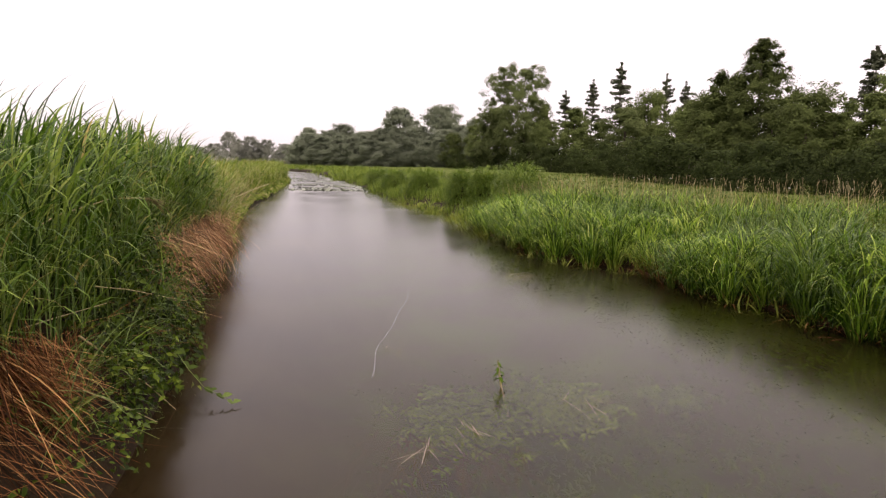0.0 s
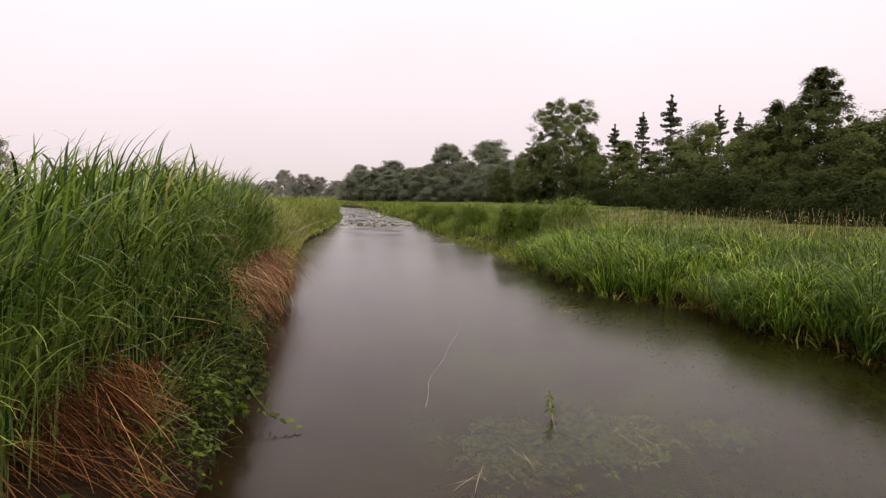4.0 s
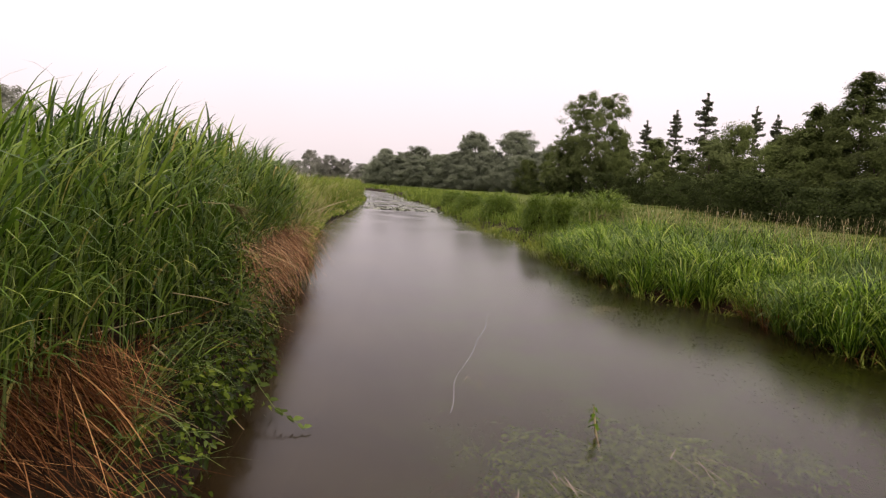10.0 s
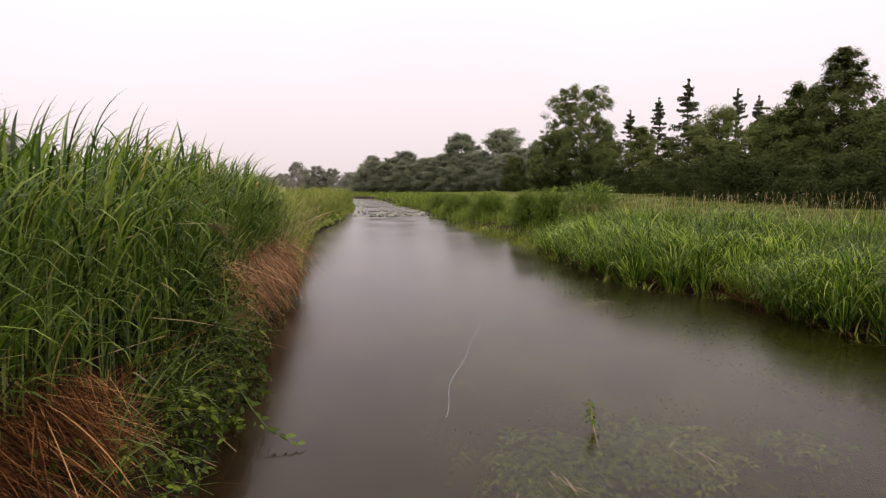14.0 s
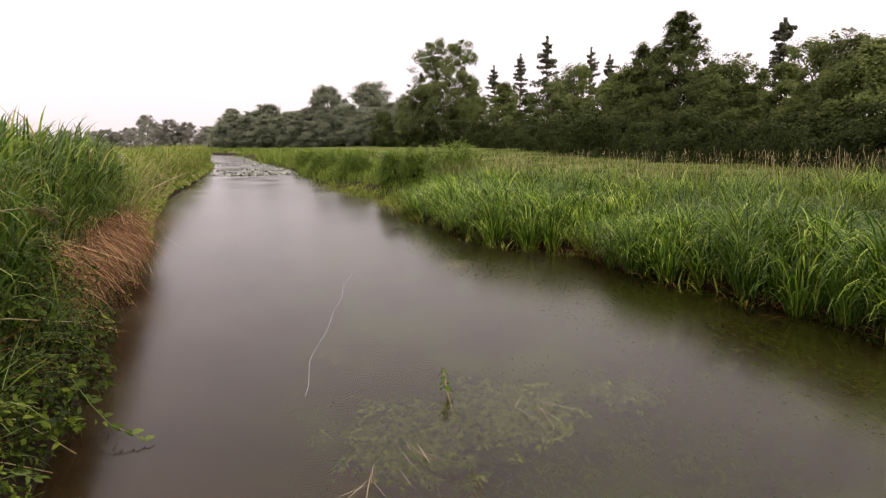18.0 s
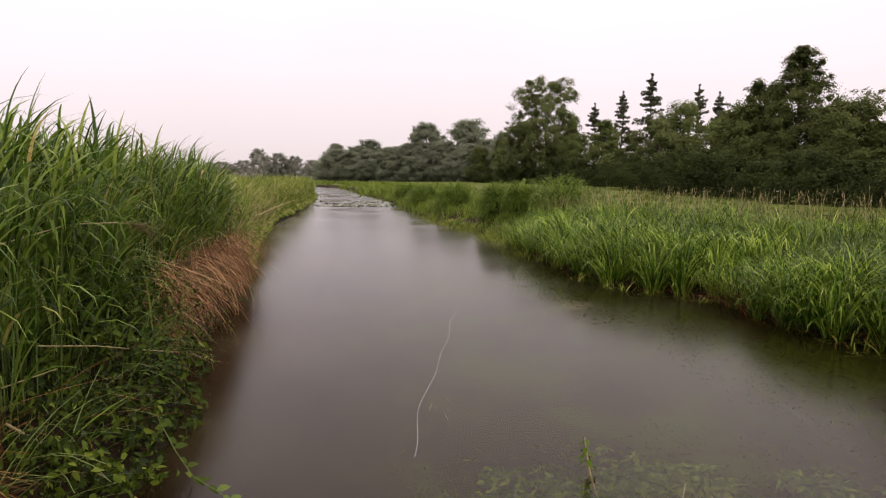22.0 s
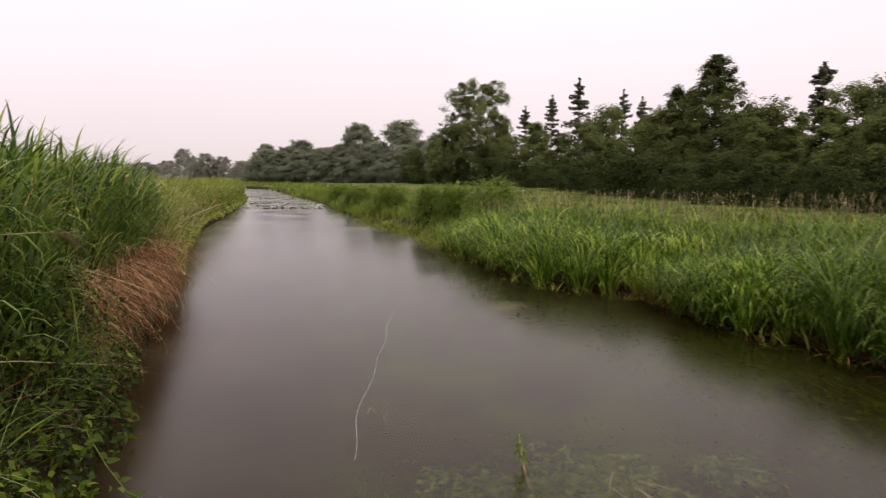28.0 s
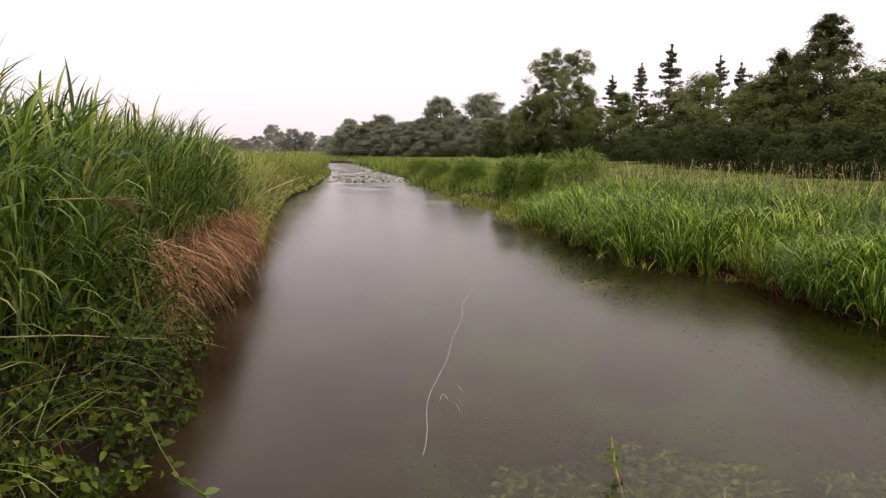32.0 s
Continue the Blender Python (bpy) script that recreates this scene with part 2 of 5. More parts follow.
M_HERB = leaf_material("herb_leaf", [(0.0, (0.008, 0.014, 0.002)), (0.5, (0.028, 0.048, 0.004)), (0.88, (0.066, 0.098, 0.008)), (1.0, (0.14, 0.18, 0.022))], 0.5, 0.16, 0.6, 0.10)
M_BRIGHT = leaf_material("fresh_leaf", [(0.0, (0.0648, 0.108, 0.0144)), (1.0, (0.137, 0.187, 0.036))], 0.5)
M_STRAW = leaf_material("dry_straw", [(0.0, (0.010, 0.0035, 0.0012)), (0.45, (0.068, 0.025, 0.008)), (0.82, (0.200, 0.083, 0.029)), (1.0, (0.40, 0.215, 0.085))], 0.75, 0.05, 0.4, 0.08)
M_OLD_STRAW = leaf_material("weathered_straw", [(0.0, (0.014, 0.006, 0.003)), (0.4, (0.110, 0.050, 0.021)), (0.8, (0.300, 0.156, 0.070)), (1.0, (0.56, 0.37, 0.20))], 0.7, 0.06, 0.5, 0.12)
M_PALE = leaf_material("pale_stalk", [(0.0, (0.24, 0.19, 0.09)), (1.0, (0.40, 0.32, 0.17))], 0.6, 0.05)
M_SEED = leaf_material("seed_head", [(0.0, (0.17, 0.13, 0.05)), (1.0, (0.40, 0.33, 0.19))], 0.7, 0.25)
M_FLOWER = leaf_material("white_petals", [(0.0, (0.55, 0.55, 0.48)), (1.0, (0.8, 0.8, 0.74))], 0.6, 0.3)
M_LINE = leaf_material("line_strand", [(0.0, (0.42, 0.40, 0.38)), (1.0, (0.5, 0.48, 0.46))], 0.5, 0.0)
M_WEED = leaf_material("water_weed", [(0.0, (0.0276, 0.0534, 0.00414)), (0.6, (0.0966, 0.161, 0.0124)), (1.0, (0.184, 0.267, 0.029))], 0.7, 0.1, 0.7, 0.02)
M_DEEP_WEED = leaf_material("deep_water_weed", [(0.0, (0.030, 0.056, 0.005)), (0.6, (0.062, 0.105, 0.009)), (1.0, (0.105, 0.155, 0.016))], 0.8, 0.1, 0.9, 0.02)
M_TRAIL = leaf_material("brown_trailing_weed", [(0.0, (0.032, 0.023, 0.006)), (1.0, (0.085, 0.062, 0.018))], 0.7, 0.1, 0.6, 0.02)
# Base colour lightened for the rain haze over the belt.
M_TREE = leaf_material("tree_foliage", [(0.0, (0.084, 0.106, 0.0354)), (0.6, (0.128, 0.158, 0.0513)), (1.0, (0.176, 0.211, 0.0708))], 0.8, 0.54, 0.8, 0.05, 0.28)
M_TREE_LIGHT = leaf_material("light_tree_foliage", [(0.0, (0.0927, 0.116, 0.0422)), (1.0, (0.168, 0.197, 0.0781))], 0.8, 0.54, 0.5, 0.05, 0.22)
# Rain haze is put into the base colour of these two distant foliages.
M_TREE_HAZE = leaf_material("haze_paled_tree_foliage", [(0.0, (0.252, 0.257, 0.215)), (1.0, (0.326, 0.328, 0.284))], 0.85, 0.6, 0.35, 0.02, 0.10)
M_TREE_MIST = leaf_material("mist_paled_tree_foliage", [(0.0, (0.223, 0.248, 0.177)), (1.0, (0.284, 0.31, 0.227))], 0.9, 0.66, 0.3, 0.02, 0.14)
# Needle colour lightened and greyed, again for haze.
M_NEEDLE = leaf_material("needles", [(0.0, (0.0675, 0.0756, 0.0486)), (1.0, (0.128, 0.138, 0.0891))], 0.8, 0.2, 0.35, 0.05)
# Darker than the trees: the shade under the belt is put into this colour.
M_SCRUB_SHADE = leaf_material("shaded_scrub_foliage", [(0.0, (0.0235, 0.0331, 0.0104)), (0.6, (0.0387, 0.0518, 0.0161)), (1.0, (0.0622, 0.0792, 0.0253))], 0.8, 0.42, 0.6, 0.05, 0.25)
M_BARK = rough_material("bark", [(0.3, (0.05, 0.040, 0.032)), (0.7, (0.14, 0.115, 0.09))], 2.0, 18.0, 0.95, 0.8, (1, 1, 0.25))
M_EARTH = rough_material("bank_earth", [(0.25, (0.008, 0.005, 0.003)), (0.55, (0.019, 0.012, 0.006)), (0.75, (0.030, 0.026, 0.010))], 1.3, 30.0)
M_GROUND = rough_material("meadow_ground", [(0.25, (0.045, 0.062, 0.012)), (0.5, (0.080, 0.102, 0.020)), (0.75, (0.125, 0.135, 0.036))], 0.25, 9.0)
M_BED = rough_material("river_bed", [(0.32, (0.024, 0.015, 0.005)), (0.46, (0.030, 0.030, 0.007)), (0.60, (0.046, 0.070, 0.010))], 0.7, 2.5, 0.9, 0.0)
M_WATER = water_material()

rng = np.random.default_rng(7)


# ---- mesh helpers ----
def mesh_from(name, verts, faces, material, smooth=True):
    """A mesh from arrays: verts (n, 3), faces (m, 3 or 4)."""
    verts, faces = np.asarray(verts, np.float32), np.asarray(faces, np.int32)
    me = bpy.data.meshes.new(name)
    me.vertices.add(len(verts))
    me.vertices.foreach_set("co", verts.ravel())
    side = faces.shape[1]
    me.loops.add(faces.size)
    me.loops.foreach_set("vertex_index", faces.ravel())
    me.polygons.add(len(faces))
    me.polygons.foreach_set("loop_start", np.arange(0, faces.size, side, dtype=np.int32))
    me.polygons.foreach_set("loop_total", np.full(len(faces), side, np.int32))
    me.polygons.foreach_set("use_smooth", np.full(len(faces), smooth))
    for mt in material if isinstance(material, (list, tuple)) else (material,):
        me.materials.append(mt)
    me.update(calc_edges=True)
    return me


def joined(pieces):
    verts, faces, at = [], [], 0
    for v, f in pieces:
        verts.append(v)
        faces.append(f + at)
        at += len(v)
    return np.concatenate(verts), np.concatenate(faces)


def thing(name, label, category, group="", kind=""):
    return tagged(new(name), label, category, group, kind)


def part(name, vf, material, parent, label=""):
    ob = new(name, mesh_from(name, vf[0], vf[1], material))
    ob.parent = parent
    return tagged(ob, label)


def stuff(name, vf, material, label, category, kind="stuff"):
    return tagged(new(name, mesh_from(name, vf[0], vf[1], material)), label, category, "", kind)


def blades(base, length, az, lean, bend, width, seg=5, twist=0.5, tip=0.12, power=1.3):
    """Curved, tapering blades. az: the way each one leans; lean: its tilt at the foot; bend: how far it arches over by its tip (radians)."""
    n = len(base)
    s = np.linspace(0, 1, seg + 1)
    ang = lean[:, None] + bend[:, None] * s[None] ** power
    mid = (ang[:, 1:] + ang[:, :-1]) / 2
    step = (length / seg)[:, None]
    out = np.concatenate([np.zeros((n, 1)), np.cumsum(np.sin(mid) * step, 1)], 1)
    up = np.concatenate([np.zeros((n, 1)), np.cumsum(np.cos(mid) * step, 1)], 1)
    d = np.stack([np.cos(az), np.sin(az)], -1)
    cx = base[:, 0, None] + out * d[:, 0, None]
    cy = base[:, 1, None] + out * d[:, 1, None]
    cz = base[:, 2, None] + up
    tw = az + np.pi / 2 + rng.normal(0, twist, n)
    shape = np.where(s < 0.35, 0.55 + 0.45 * s / 0.35, 1 - (1 - tip) * (np.clip(s - 0.35, 0, 1) / 0.65) ** 1.6)
    w = width[:, None] * shape[None] / 2
    ox, oy = np.cos(tw)[:, None] * w, np.sin(tw)[:, None] * w
    v = np.empty((n, seg + 1, 2, 3))
    v[:, :, 0] = np.stack([cx - ox, cy - oy, cz], -1)
    v[:, :, 1] = np.stack([cx + ox, cy + oy, cz], -1)
    i = (np.arange(n) * (seg + 1) * 2)[:, None] + (np.arange(seg) * 2)[None]
    f = np.stack([i, i + 1, i + 3, i + 2], -1).reshape(-1, 4)
    return v.reshape(-1, 3), f


def leaves(centre, size, normal, heading, slim=0.55):
    """Ovate leaves folded along the midrib: 6 corners, 4 triangles as 2 quads."""
    n = len(centre)
    nn = normal / np.linalg.norm(normal, axis=1, keepdims=True)
    h = heading - (heading * nn).sum(1, keepdims=True) * nn
    h /= np.linalg.norm(h, axis=1, keepdims=True) + 1e-9
    r = np.cross(h, nn)
    s = size[:, None]
    a = centre
    mid1 = a + h * s * 0.45 - nn * s * 0.02
    tip = a + h * s - nn * s * 0.18
    l1 = a + h * s * 0.30 + r * s * slim / 2 + nn * s * 0.10
    r1 = a + h * s * 0.30 - r * s * slim / 2 + nn * s * 0.10
    l2 = a + h * s * 0.68 + r * s * slim * 0.36 + nn * s * 0.02
    r2 = a + h * s * 0.68 - r * s * slim * 0.36 + nn * s * 0.02
    v = np.stack([a, l1, l2, tip, r2, r1, mid1], 1).reshape(-1, 3)
    i = (np.arange(n) * 7)[:, None]
    f = np.concatenate([i + np.array([[0, 1, 2, 6]]), i + np.array([[6, 2, 3, 4]]), i + np.array([[0, 6, 4, 5]])], 0)
    return v, f


def tube(points, radii, sides=6):
    """A round, tapering tube along points."""
    p = np.asarray(points, float)
    t = np.gradient(p, axis=0)
    t /= np.linalg.norm(t, axis=1, keepdims=True) + 1e-9
    ref = np.where(np.abs(t[:, 2:3]) > 0.9, np.array([[1.0, 0, 0]]), np.array([[0, 0, 1.0]]))
    a = np.cross(t, ref)
    a /= np.linalg.norm(a, axis=1, keepdims=True)
    b = np.cross(t, a)
    th = np.linspace(0, 2 * np.pi, sides, endpoint=False)
    ring = a[:, None] * np.cos(th)[None, :, None] + b[:, None] * np.sin(th)[None, :, None]
    v = p[:, None] + ring * np.asarray(radii, float)[:, None, None]
    i = np.arange(len(p) - 1)[:, None] * sides
    j = np.arange(sides)[None]
    f = np.stack([i + j, i + (j + 1) % sides, i + sides + (j + 1) % sides, i + sides + j], -1).reshape(-1, 4)
    return v.reshape(-1, 3), f


def uniform(a, b, n):
    return rng.uniform(a, b, n)


def wave(x, y, scale, seed=0.0):
    """A smooth, uneven value between -1 and 1."""
    return (np.sin(x * 1.7 / scale + seed) * np.cos(y * 1.3 / scale - seed * 2) + np.sin((x + y) * 2.9 / scale + seed * 3) * 0.6 + np.sin((x * 0.6 - y) * 5.3 / scale + seed) * 0.4) / 2


# ---- the river's course ----
LEFT_Y = [-60, 0, 3.2, 3.8, 4.9, 6.0, 7.5, 10, 14.5, 22, 30, 49, 90, 150, 300]
LEFT_X = [-0.7, -1.0, -1.10, -1.16, -1.22, -1.47, -1.66, -1.80, -2.48, -3.2, -3.2, -3.95, -9.5, -38, -150]
RIGHT_Y = [-60, 0, 4.6, 5.7, 6.4, 7.0, 8.4, 8.9, 10, 11, 14, 18, 23, 29, 42, 92, 150, 300]
RIGHT_X = [5.4, 5.2, 5.0, 4.88, 4.78, 4.42, 4.46, 4.18, 3.5, 3.40, 3.34, 3.25, 2.5, 2.1, 1.42, -3.95, -28, -138]


def left_edge(y):
    return np.interp(y, LEFT_Y, LEFT_X)


def right_edge(y):
    return np.interp(y, RIGHT_Y, RIGHT_X)


def ground_at(x, y):
    """The height of the ground: a steep bank on one side, a gentle one on the other, a shallow bed between."""
    dl, dr = left_edge(y) - x, x - right_edge(y)
    zl = np.interp(dl, [-3, -0.9, -0.05, 0.05, 0.22, 0.5, 1.5, 6, 20], [-0.6, -0.5, -0.14, 0.05, 0.42, 0.60, 0.72, 0.70, 0.55])
    zr = np.interp(dr, [-3, -1.6, -0.5, -0.05, 0.10, 0.5, 1.2, 2.4, 8, 30], [-0.6, -0.5, -0.22, -0.08, 0.04, 0.20, 0.36, 0.46, 0.46, 0.32])
    # the field climbs gently where the tree belt is far off
    climb = np.interp(np.degrees(np.arctan2(x, np.maximum(y, 1.0))), [20, 33], [1.0, 0.0])
    zr = zr + climb * np.interp(dr, [8, 20, 45, 90, 200], [0, 0.2, 0.9, 1.42, 1.9])
    rough = 0.04 * wave(x, y, 1.1, 0.4) * ((dl > 0.2) | (dr > 0.3))
    return np.maximum(zl, zr) + rough


# one sheet of ground, from the river bed to the horizon
ys = np.concatenate([[-400, -150, -60, -25], np.arange(-10, 16, 0.4), np.arange(16, 60, 1.5), np.arange(60, 160, 8), [200, 300, 500, 900, 1500]])
offs = np.array([0, 0.05, 0.1, 0.22, 0.35, 0.5, 0.8, 1.2, 1.7, 2.4, 3.5, 5, 8, 12, 20, 30, 50, 90, 200, 500, 1500])
bed = np.linspace(0, 1, 13)[1:-1]
rows = []
for y in ys:
    a, b = float(left_edge(y)), float(right_edge(y))
    rows.append(np.concatenate([a - offs[::-1], a + (b - a) * bed, b + offs]))
gx = np.array(rows)
gy = np.repeat(ys[:, None], gx.shape[1], 1)
gz = ground_at(gx, gy)
ny, nx = gx.shape
gi = (np.arange(ny - 1)[:, None] * nx + np.arange(nx - 1)[None]).ravel()
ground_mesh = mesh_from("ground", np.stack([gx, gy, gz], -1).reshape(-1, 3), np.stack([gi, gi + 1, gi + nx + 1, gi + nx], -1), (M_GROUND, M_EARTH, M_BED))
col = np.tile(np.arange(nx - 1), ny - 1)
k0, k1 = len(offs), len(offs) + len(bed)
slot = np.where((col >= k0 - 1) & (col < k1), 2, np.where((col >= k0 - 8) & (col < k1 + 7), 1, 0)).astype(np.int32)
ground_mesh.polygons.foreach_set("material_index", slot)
tagged(new("ground", ground_mesh), "meadow ground with earthy river banks and a silty bed", "ground", "", "structure")

wrows = [np.linspace(float(left_edge(y)) - 0.12, float(right_edge(y)) + 0.12, 9) for y in ys]
wx = np.array(wrows)
wy = np.repeat(ys[:, None], 9, 1)
wi = (np.arange(ny - 1)[:, None] * 9 + np.arange(8)[None]).ravel()
tagged(new("water", mesh_from("water", np.stack([wx, wy, 0 * wx], -1).reshape(-1, 3), np.stack([wi, wi + 1, wi + 10, wi + 9], -1), M_WATER)),
       "smooth grey-brown river water under rain, mirroring the pale sky", "water", "", "structure")


# ---- left bank: tall reeds, herbs and straw ----
def reed_stand(n, y0, y1, near, deep, h0, h1, leaf_n, seg, wide):
    y = uniform(y0, y1, n)
    near = near + np.interp(y, [2, 3.3, 3.8, 4.7, 5.2, 6.5, 7.5], [0.08, 0.1, 0.0, 0.02, 0.14, 0.2, 0.0])
    back = near + (deep - near) * uniform(0, 1, n) ** 1.4
    x = left_edge(y) - back
    base = np.stack([x, y, ground_at(x, y) - 0.03], -1)
    top = np.interp(y, [0, 2.2, 4.2, 9, 11.5, 14, 60], [1.52, 1.56, 1.74, 1.76, 1.52, 1.48, 1.50]) + 0.10 * wave(x, y, 0.9, 1.0) - np.clip(0.42 - back, 0, 1) * 1.2
    h = (top - base[:, 2]) * uniform(h0, h1, n)
    az = rng.normal(0.15, 1.1, n)
    lean = np.abs(rng.normal(0.03, 0.05, n))
    stem = blades(base, h, az, lean, uniform(0, 0.12, n), np.full(n, 0.007 * wide), 3, 1.5, 0.3)
    sets = []
    for j in range(leaf_n):
        f = uniform(0.14, 0.97, n) if j else np.full(n, 0.93)
        r = np.sin(lean) * h * f
        foot = base + np.stack([np.cos(az) * r, np.sin(az) * r, np.cos(lean) * h * f], -1)
        laz = np.where(uniform(0, 1, n) < 0.75, rng.normal(0.3, 0.75, n), uniform(-np.pi, np.pi, n))
        length = uniform(0.30, 0.68, n) * np.where(f > 0.85, 0.75, 1)
        sets.append(blades(foot, length, laz, uniform(0.03, 0.18, n) if j == 0 else uniform(0.08, 0.42, n), uniform(0.3, 2.4, n) if j == 0 else uniform(1.0, 3.3, n), uniform(0.008, 0.021, n) * wide * np.interp(y, [1.5, 4.2], [0.5, 0.95]), seg, 0.5, 0.03, 1.7))
    return stem, joined(sets)


near_stem, near_leaf = reed_stand(2200, -2.0, 12.0, 0.28, 2.0, 0.72, 1.05, 7, 7, 1.25)
stuff("reed_stems", near_stem, M_REED_STEM, "upright green stems of tall reed grass on the bank", "reeds")
stuff("reed_leaves", near_leaf, M_REED, "long arching green leaves of tall reed grass", "reeds")
back_stem, back_leaf = reed_stand(700, -16.0, -2.0, 0.1, 2.2, 0.7, 1.05, 6, 4, 1.6)
stuff("rear_reed_leaves", joined([back_stem, back_leaf]), M_REED, "tall green reed grass further back along the bank", "reeds")
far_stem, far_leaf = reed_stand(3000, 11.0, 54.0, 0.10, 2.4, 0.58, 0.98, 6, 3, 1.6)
stuff("far_reed_leaves", joined([far_stem, far_leaf]), M_REED_FAR_LIT, "light green reed grass along the far river bank", "reeds")
n = 30000
fy = 11.4 + 39 * uniform(0, 1, n) ** 1.5
fb = uniform(-0.12, 1.7, n)
fx = left_edge(fy) - fb
lift = np.interp(fb, [-0.12, 0.25, 0.8, 1.7], [0.22, 0.62, 0.98, 1.10]) * (0.86 + 0.24 * wave(fb * 1.5, fy, 1.3, 2.2))
fz = np.maximum(ground_at(fx, fy), 0.0) * 0.35 + lift * uniform(0.35, 1.0, n) ** 0.5
fn = np.stack([0.4 + rng.normal(0, 0.5, n), -0.5 + rng.normal(0, 0.5, n), 0.6 + rng.normal(0, 0.4, n)], -1)
fh = np.stack([0.4 + rng.normal(0, 0.7, n), rng.normal(0, 0.7, n), rng.normal(0, 0.6, n)], -1)
stuff("far_bank_herb_leaves", leaves(np.stack([fx, fy, fz], -1), uniform(0.05, 0.13, n) * np.interp(fy, [10, 30, 50], [0.8, 1.2, 1.7]), fn, fh, 0.36), M_REED_FAR_LIT, "light green herbs overhanging the far river bank", "herbs")
# dense dark blades added inside the reed bed to block light and deepen its shade
n = 2600
oy = uniform(0.5, 12, n)
ox = left_edge(oy) - uniform(0.75, 1.7, n)
stuff("reed_thatch", blades(np.stack([ox, oy, ground_at(ox, oy) - 0.03], -1), uniform(0.5, 1.0, n), uniform(-3.1, 3.1, n), uniform(0, 0.3, n), uniform(0.1, 0.9, n), uniform(0.015, 0.035, n), 4, 1.0, 0.1), M_HERB,
      "wide dark blades added inside the reed bed to shade it", "reeds")
# young shoots that stand above the reeds
n = 330
sy = uniform(0.8, 11.0, n)
sx = left_edge(sy) - uniform(0.5, 1.9, n)
sbase = np.stack([sx, sy, np.interp(sy, [0.8, 2.4, 4.2, 11], [1.12, 1.18, 1.36, 1.36]) + 0.15 * wave(sx, sy, 1.2, 2.0)], -1)
stuff("reed_shoots", blades(sbase, uniform(0.35, 0.78, n) * np.interp(sy, [0, 5, 11], [1.1, 0.95, 0.75]), rng.normal(0.2, 1.2, n), uniform(0, 0.15, n), uniform(0.8, 3.2, n), uniform(0.005, 0.011, n), 7, 0.6, 0.05, 2.4), M_REED,
      "thin pointed reed shoots above the reed bed", "reeds")

# herbs that clothe the steep bank
n = 38000
hy = uniform(2.7, 9.2, n)
hz = uniform(0.0, 1.0, n) ** 0.9 * np.interp(hy, [2.7, 3.6, 4.5, 6, 7.5, 9.2], [0.5, 0.62, 0.92, 1.0, 0.62, 0.4])
hx = left_edge(hy) - np.interp(hz, [0, 0.3, 0.6, 1.0], [-0.03, 0.07, 0.22, 0.42]) - 0.16 * wave(hy * 2, hz * 3, 0.6, 0.3) - uniform(-0.10, 0.34, n)
keep = ~((hy < 3.5) & (hz < 0.62) & (uniform(0, 1, n) < 0.60)) & ~((hy > 6.9) & (uniform(0, 1, n) < 0.75))
keep &= (hz > np.interp(hy, [2.7, 4.0, 4.6], [0.16, 0.13, 0.0]) * uniform(0.4, 1.3, n))
keep &= wave(hy, hz * 1.4, 0.17, 1.1) > uniform(-0.55, 0.5, n)
hc = np.stack([hx, hy, hz], -1)[keep]
n = len(hc)
nrm = np.stack([0.7 + rng.normal(0, 0.6, n), -0.3 + rng.normal(0, 0.6, n), 0.45 + rng.normal(0, 0.5, n)], -1)
head = np.stack([0.5 + rng.normal(0, 0.6, n), rng.normal(0, 0.8, n), -0.5 + rng.normal(0, 0.4, n)], -1)
stuff("bank_herb_leaves", leaves(hc, uniform(0.024, 0.078, n) * np.interp(hc[:, 1], [2.7, 3.6, 4.4, 6], [0.66, 0.78, 0.95, 0.8]), nrm, head, 0.46), M_HERB, "dense dark green herb leaves hanging over the bank", "herbs")
n = 150
gy2 = uniform(3.2, 9.0, n)
gb = np.stack([left_edge(gy2) - uniform(0.1, 0.42, n), gy2, uniform(0.2, 0.75, n)], -1)
stuff("bank_grass_blades", blades(gb, uniform(0.25, 0.6, n), rng.normal(0.2, 0.9, n), uniform(0.2, 1.1, n), uniform(0.4, 2.2, n), uniform(0.005, 0.012, n), 6, 0.6, 0.05), M_REED, "grass blades growing through the bank herbs", "grass")
n = 200
hy = uniform(2.6, 5.8, n)
hb = np.stack([left_edge(hy) - uniform(0.12, 0.4, n), hy, uniform(0.25, 0.6, n)], -1)
stuff("herb_stems", blades(hb, uniform(0.25, 0.6, n), rng.normal(0.1, 0.7, n), uniform(0.2, 1.2, n), uniform(0.2, 1.6, n), np.full(n, 0.005), 5, 1.2, 0.5), M_REED_STEM,
      "thin green herb stems on the bank", "herbs")


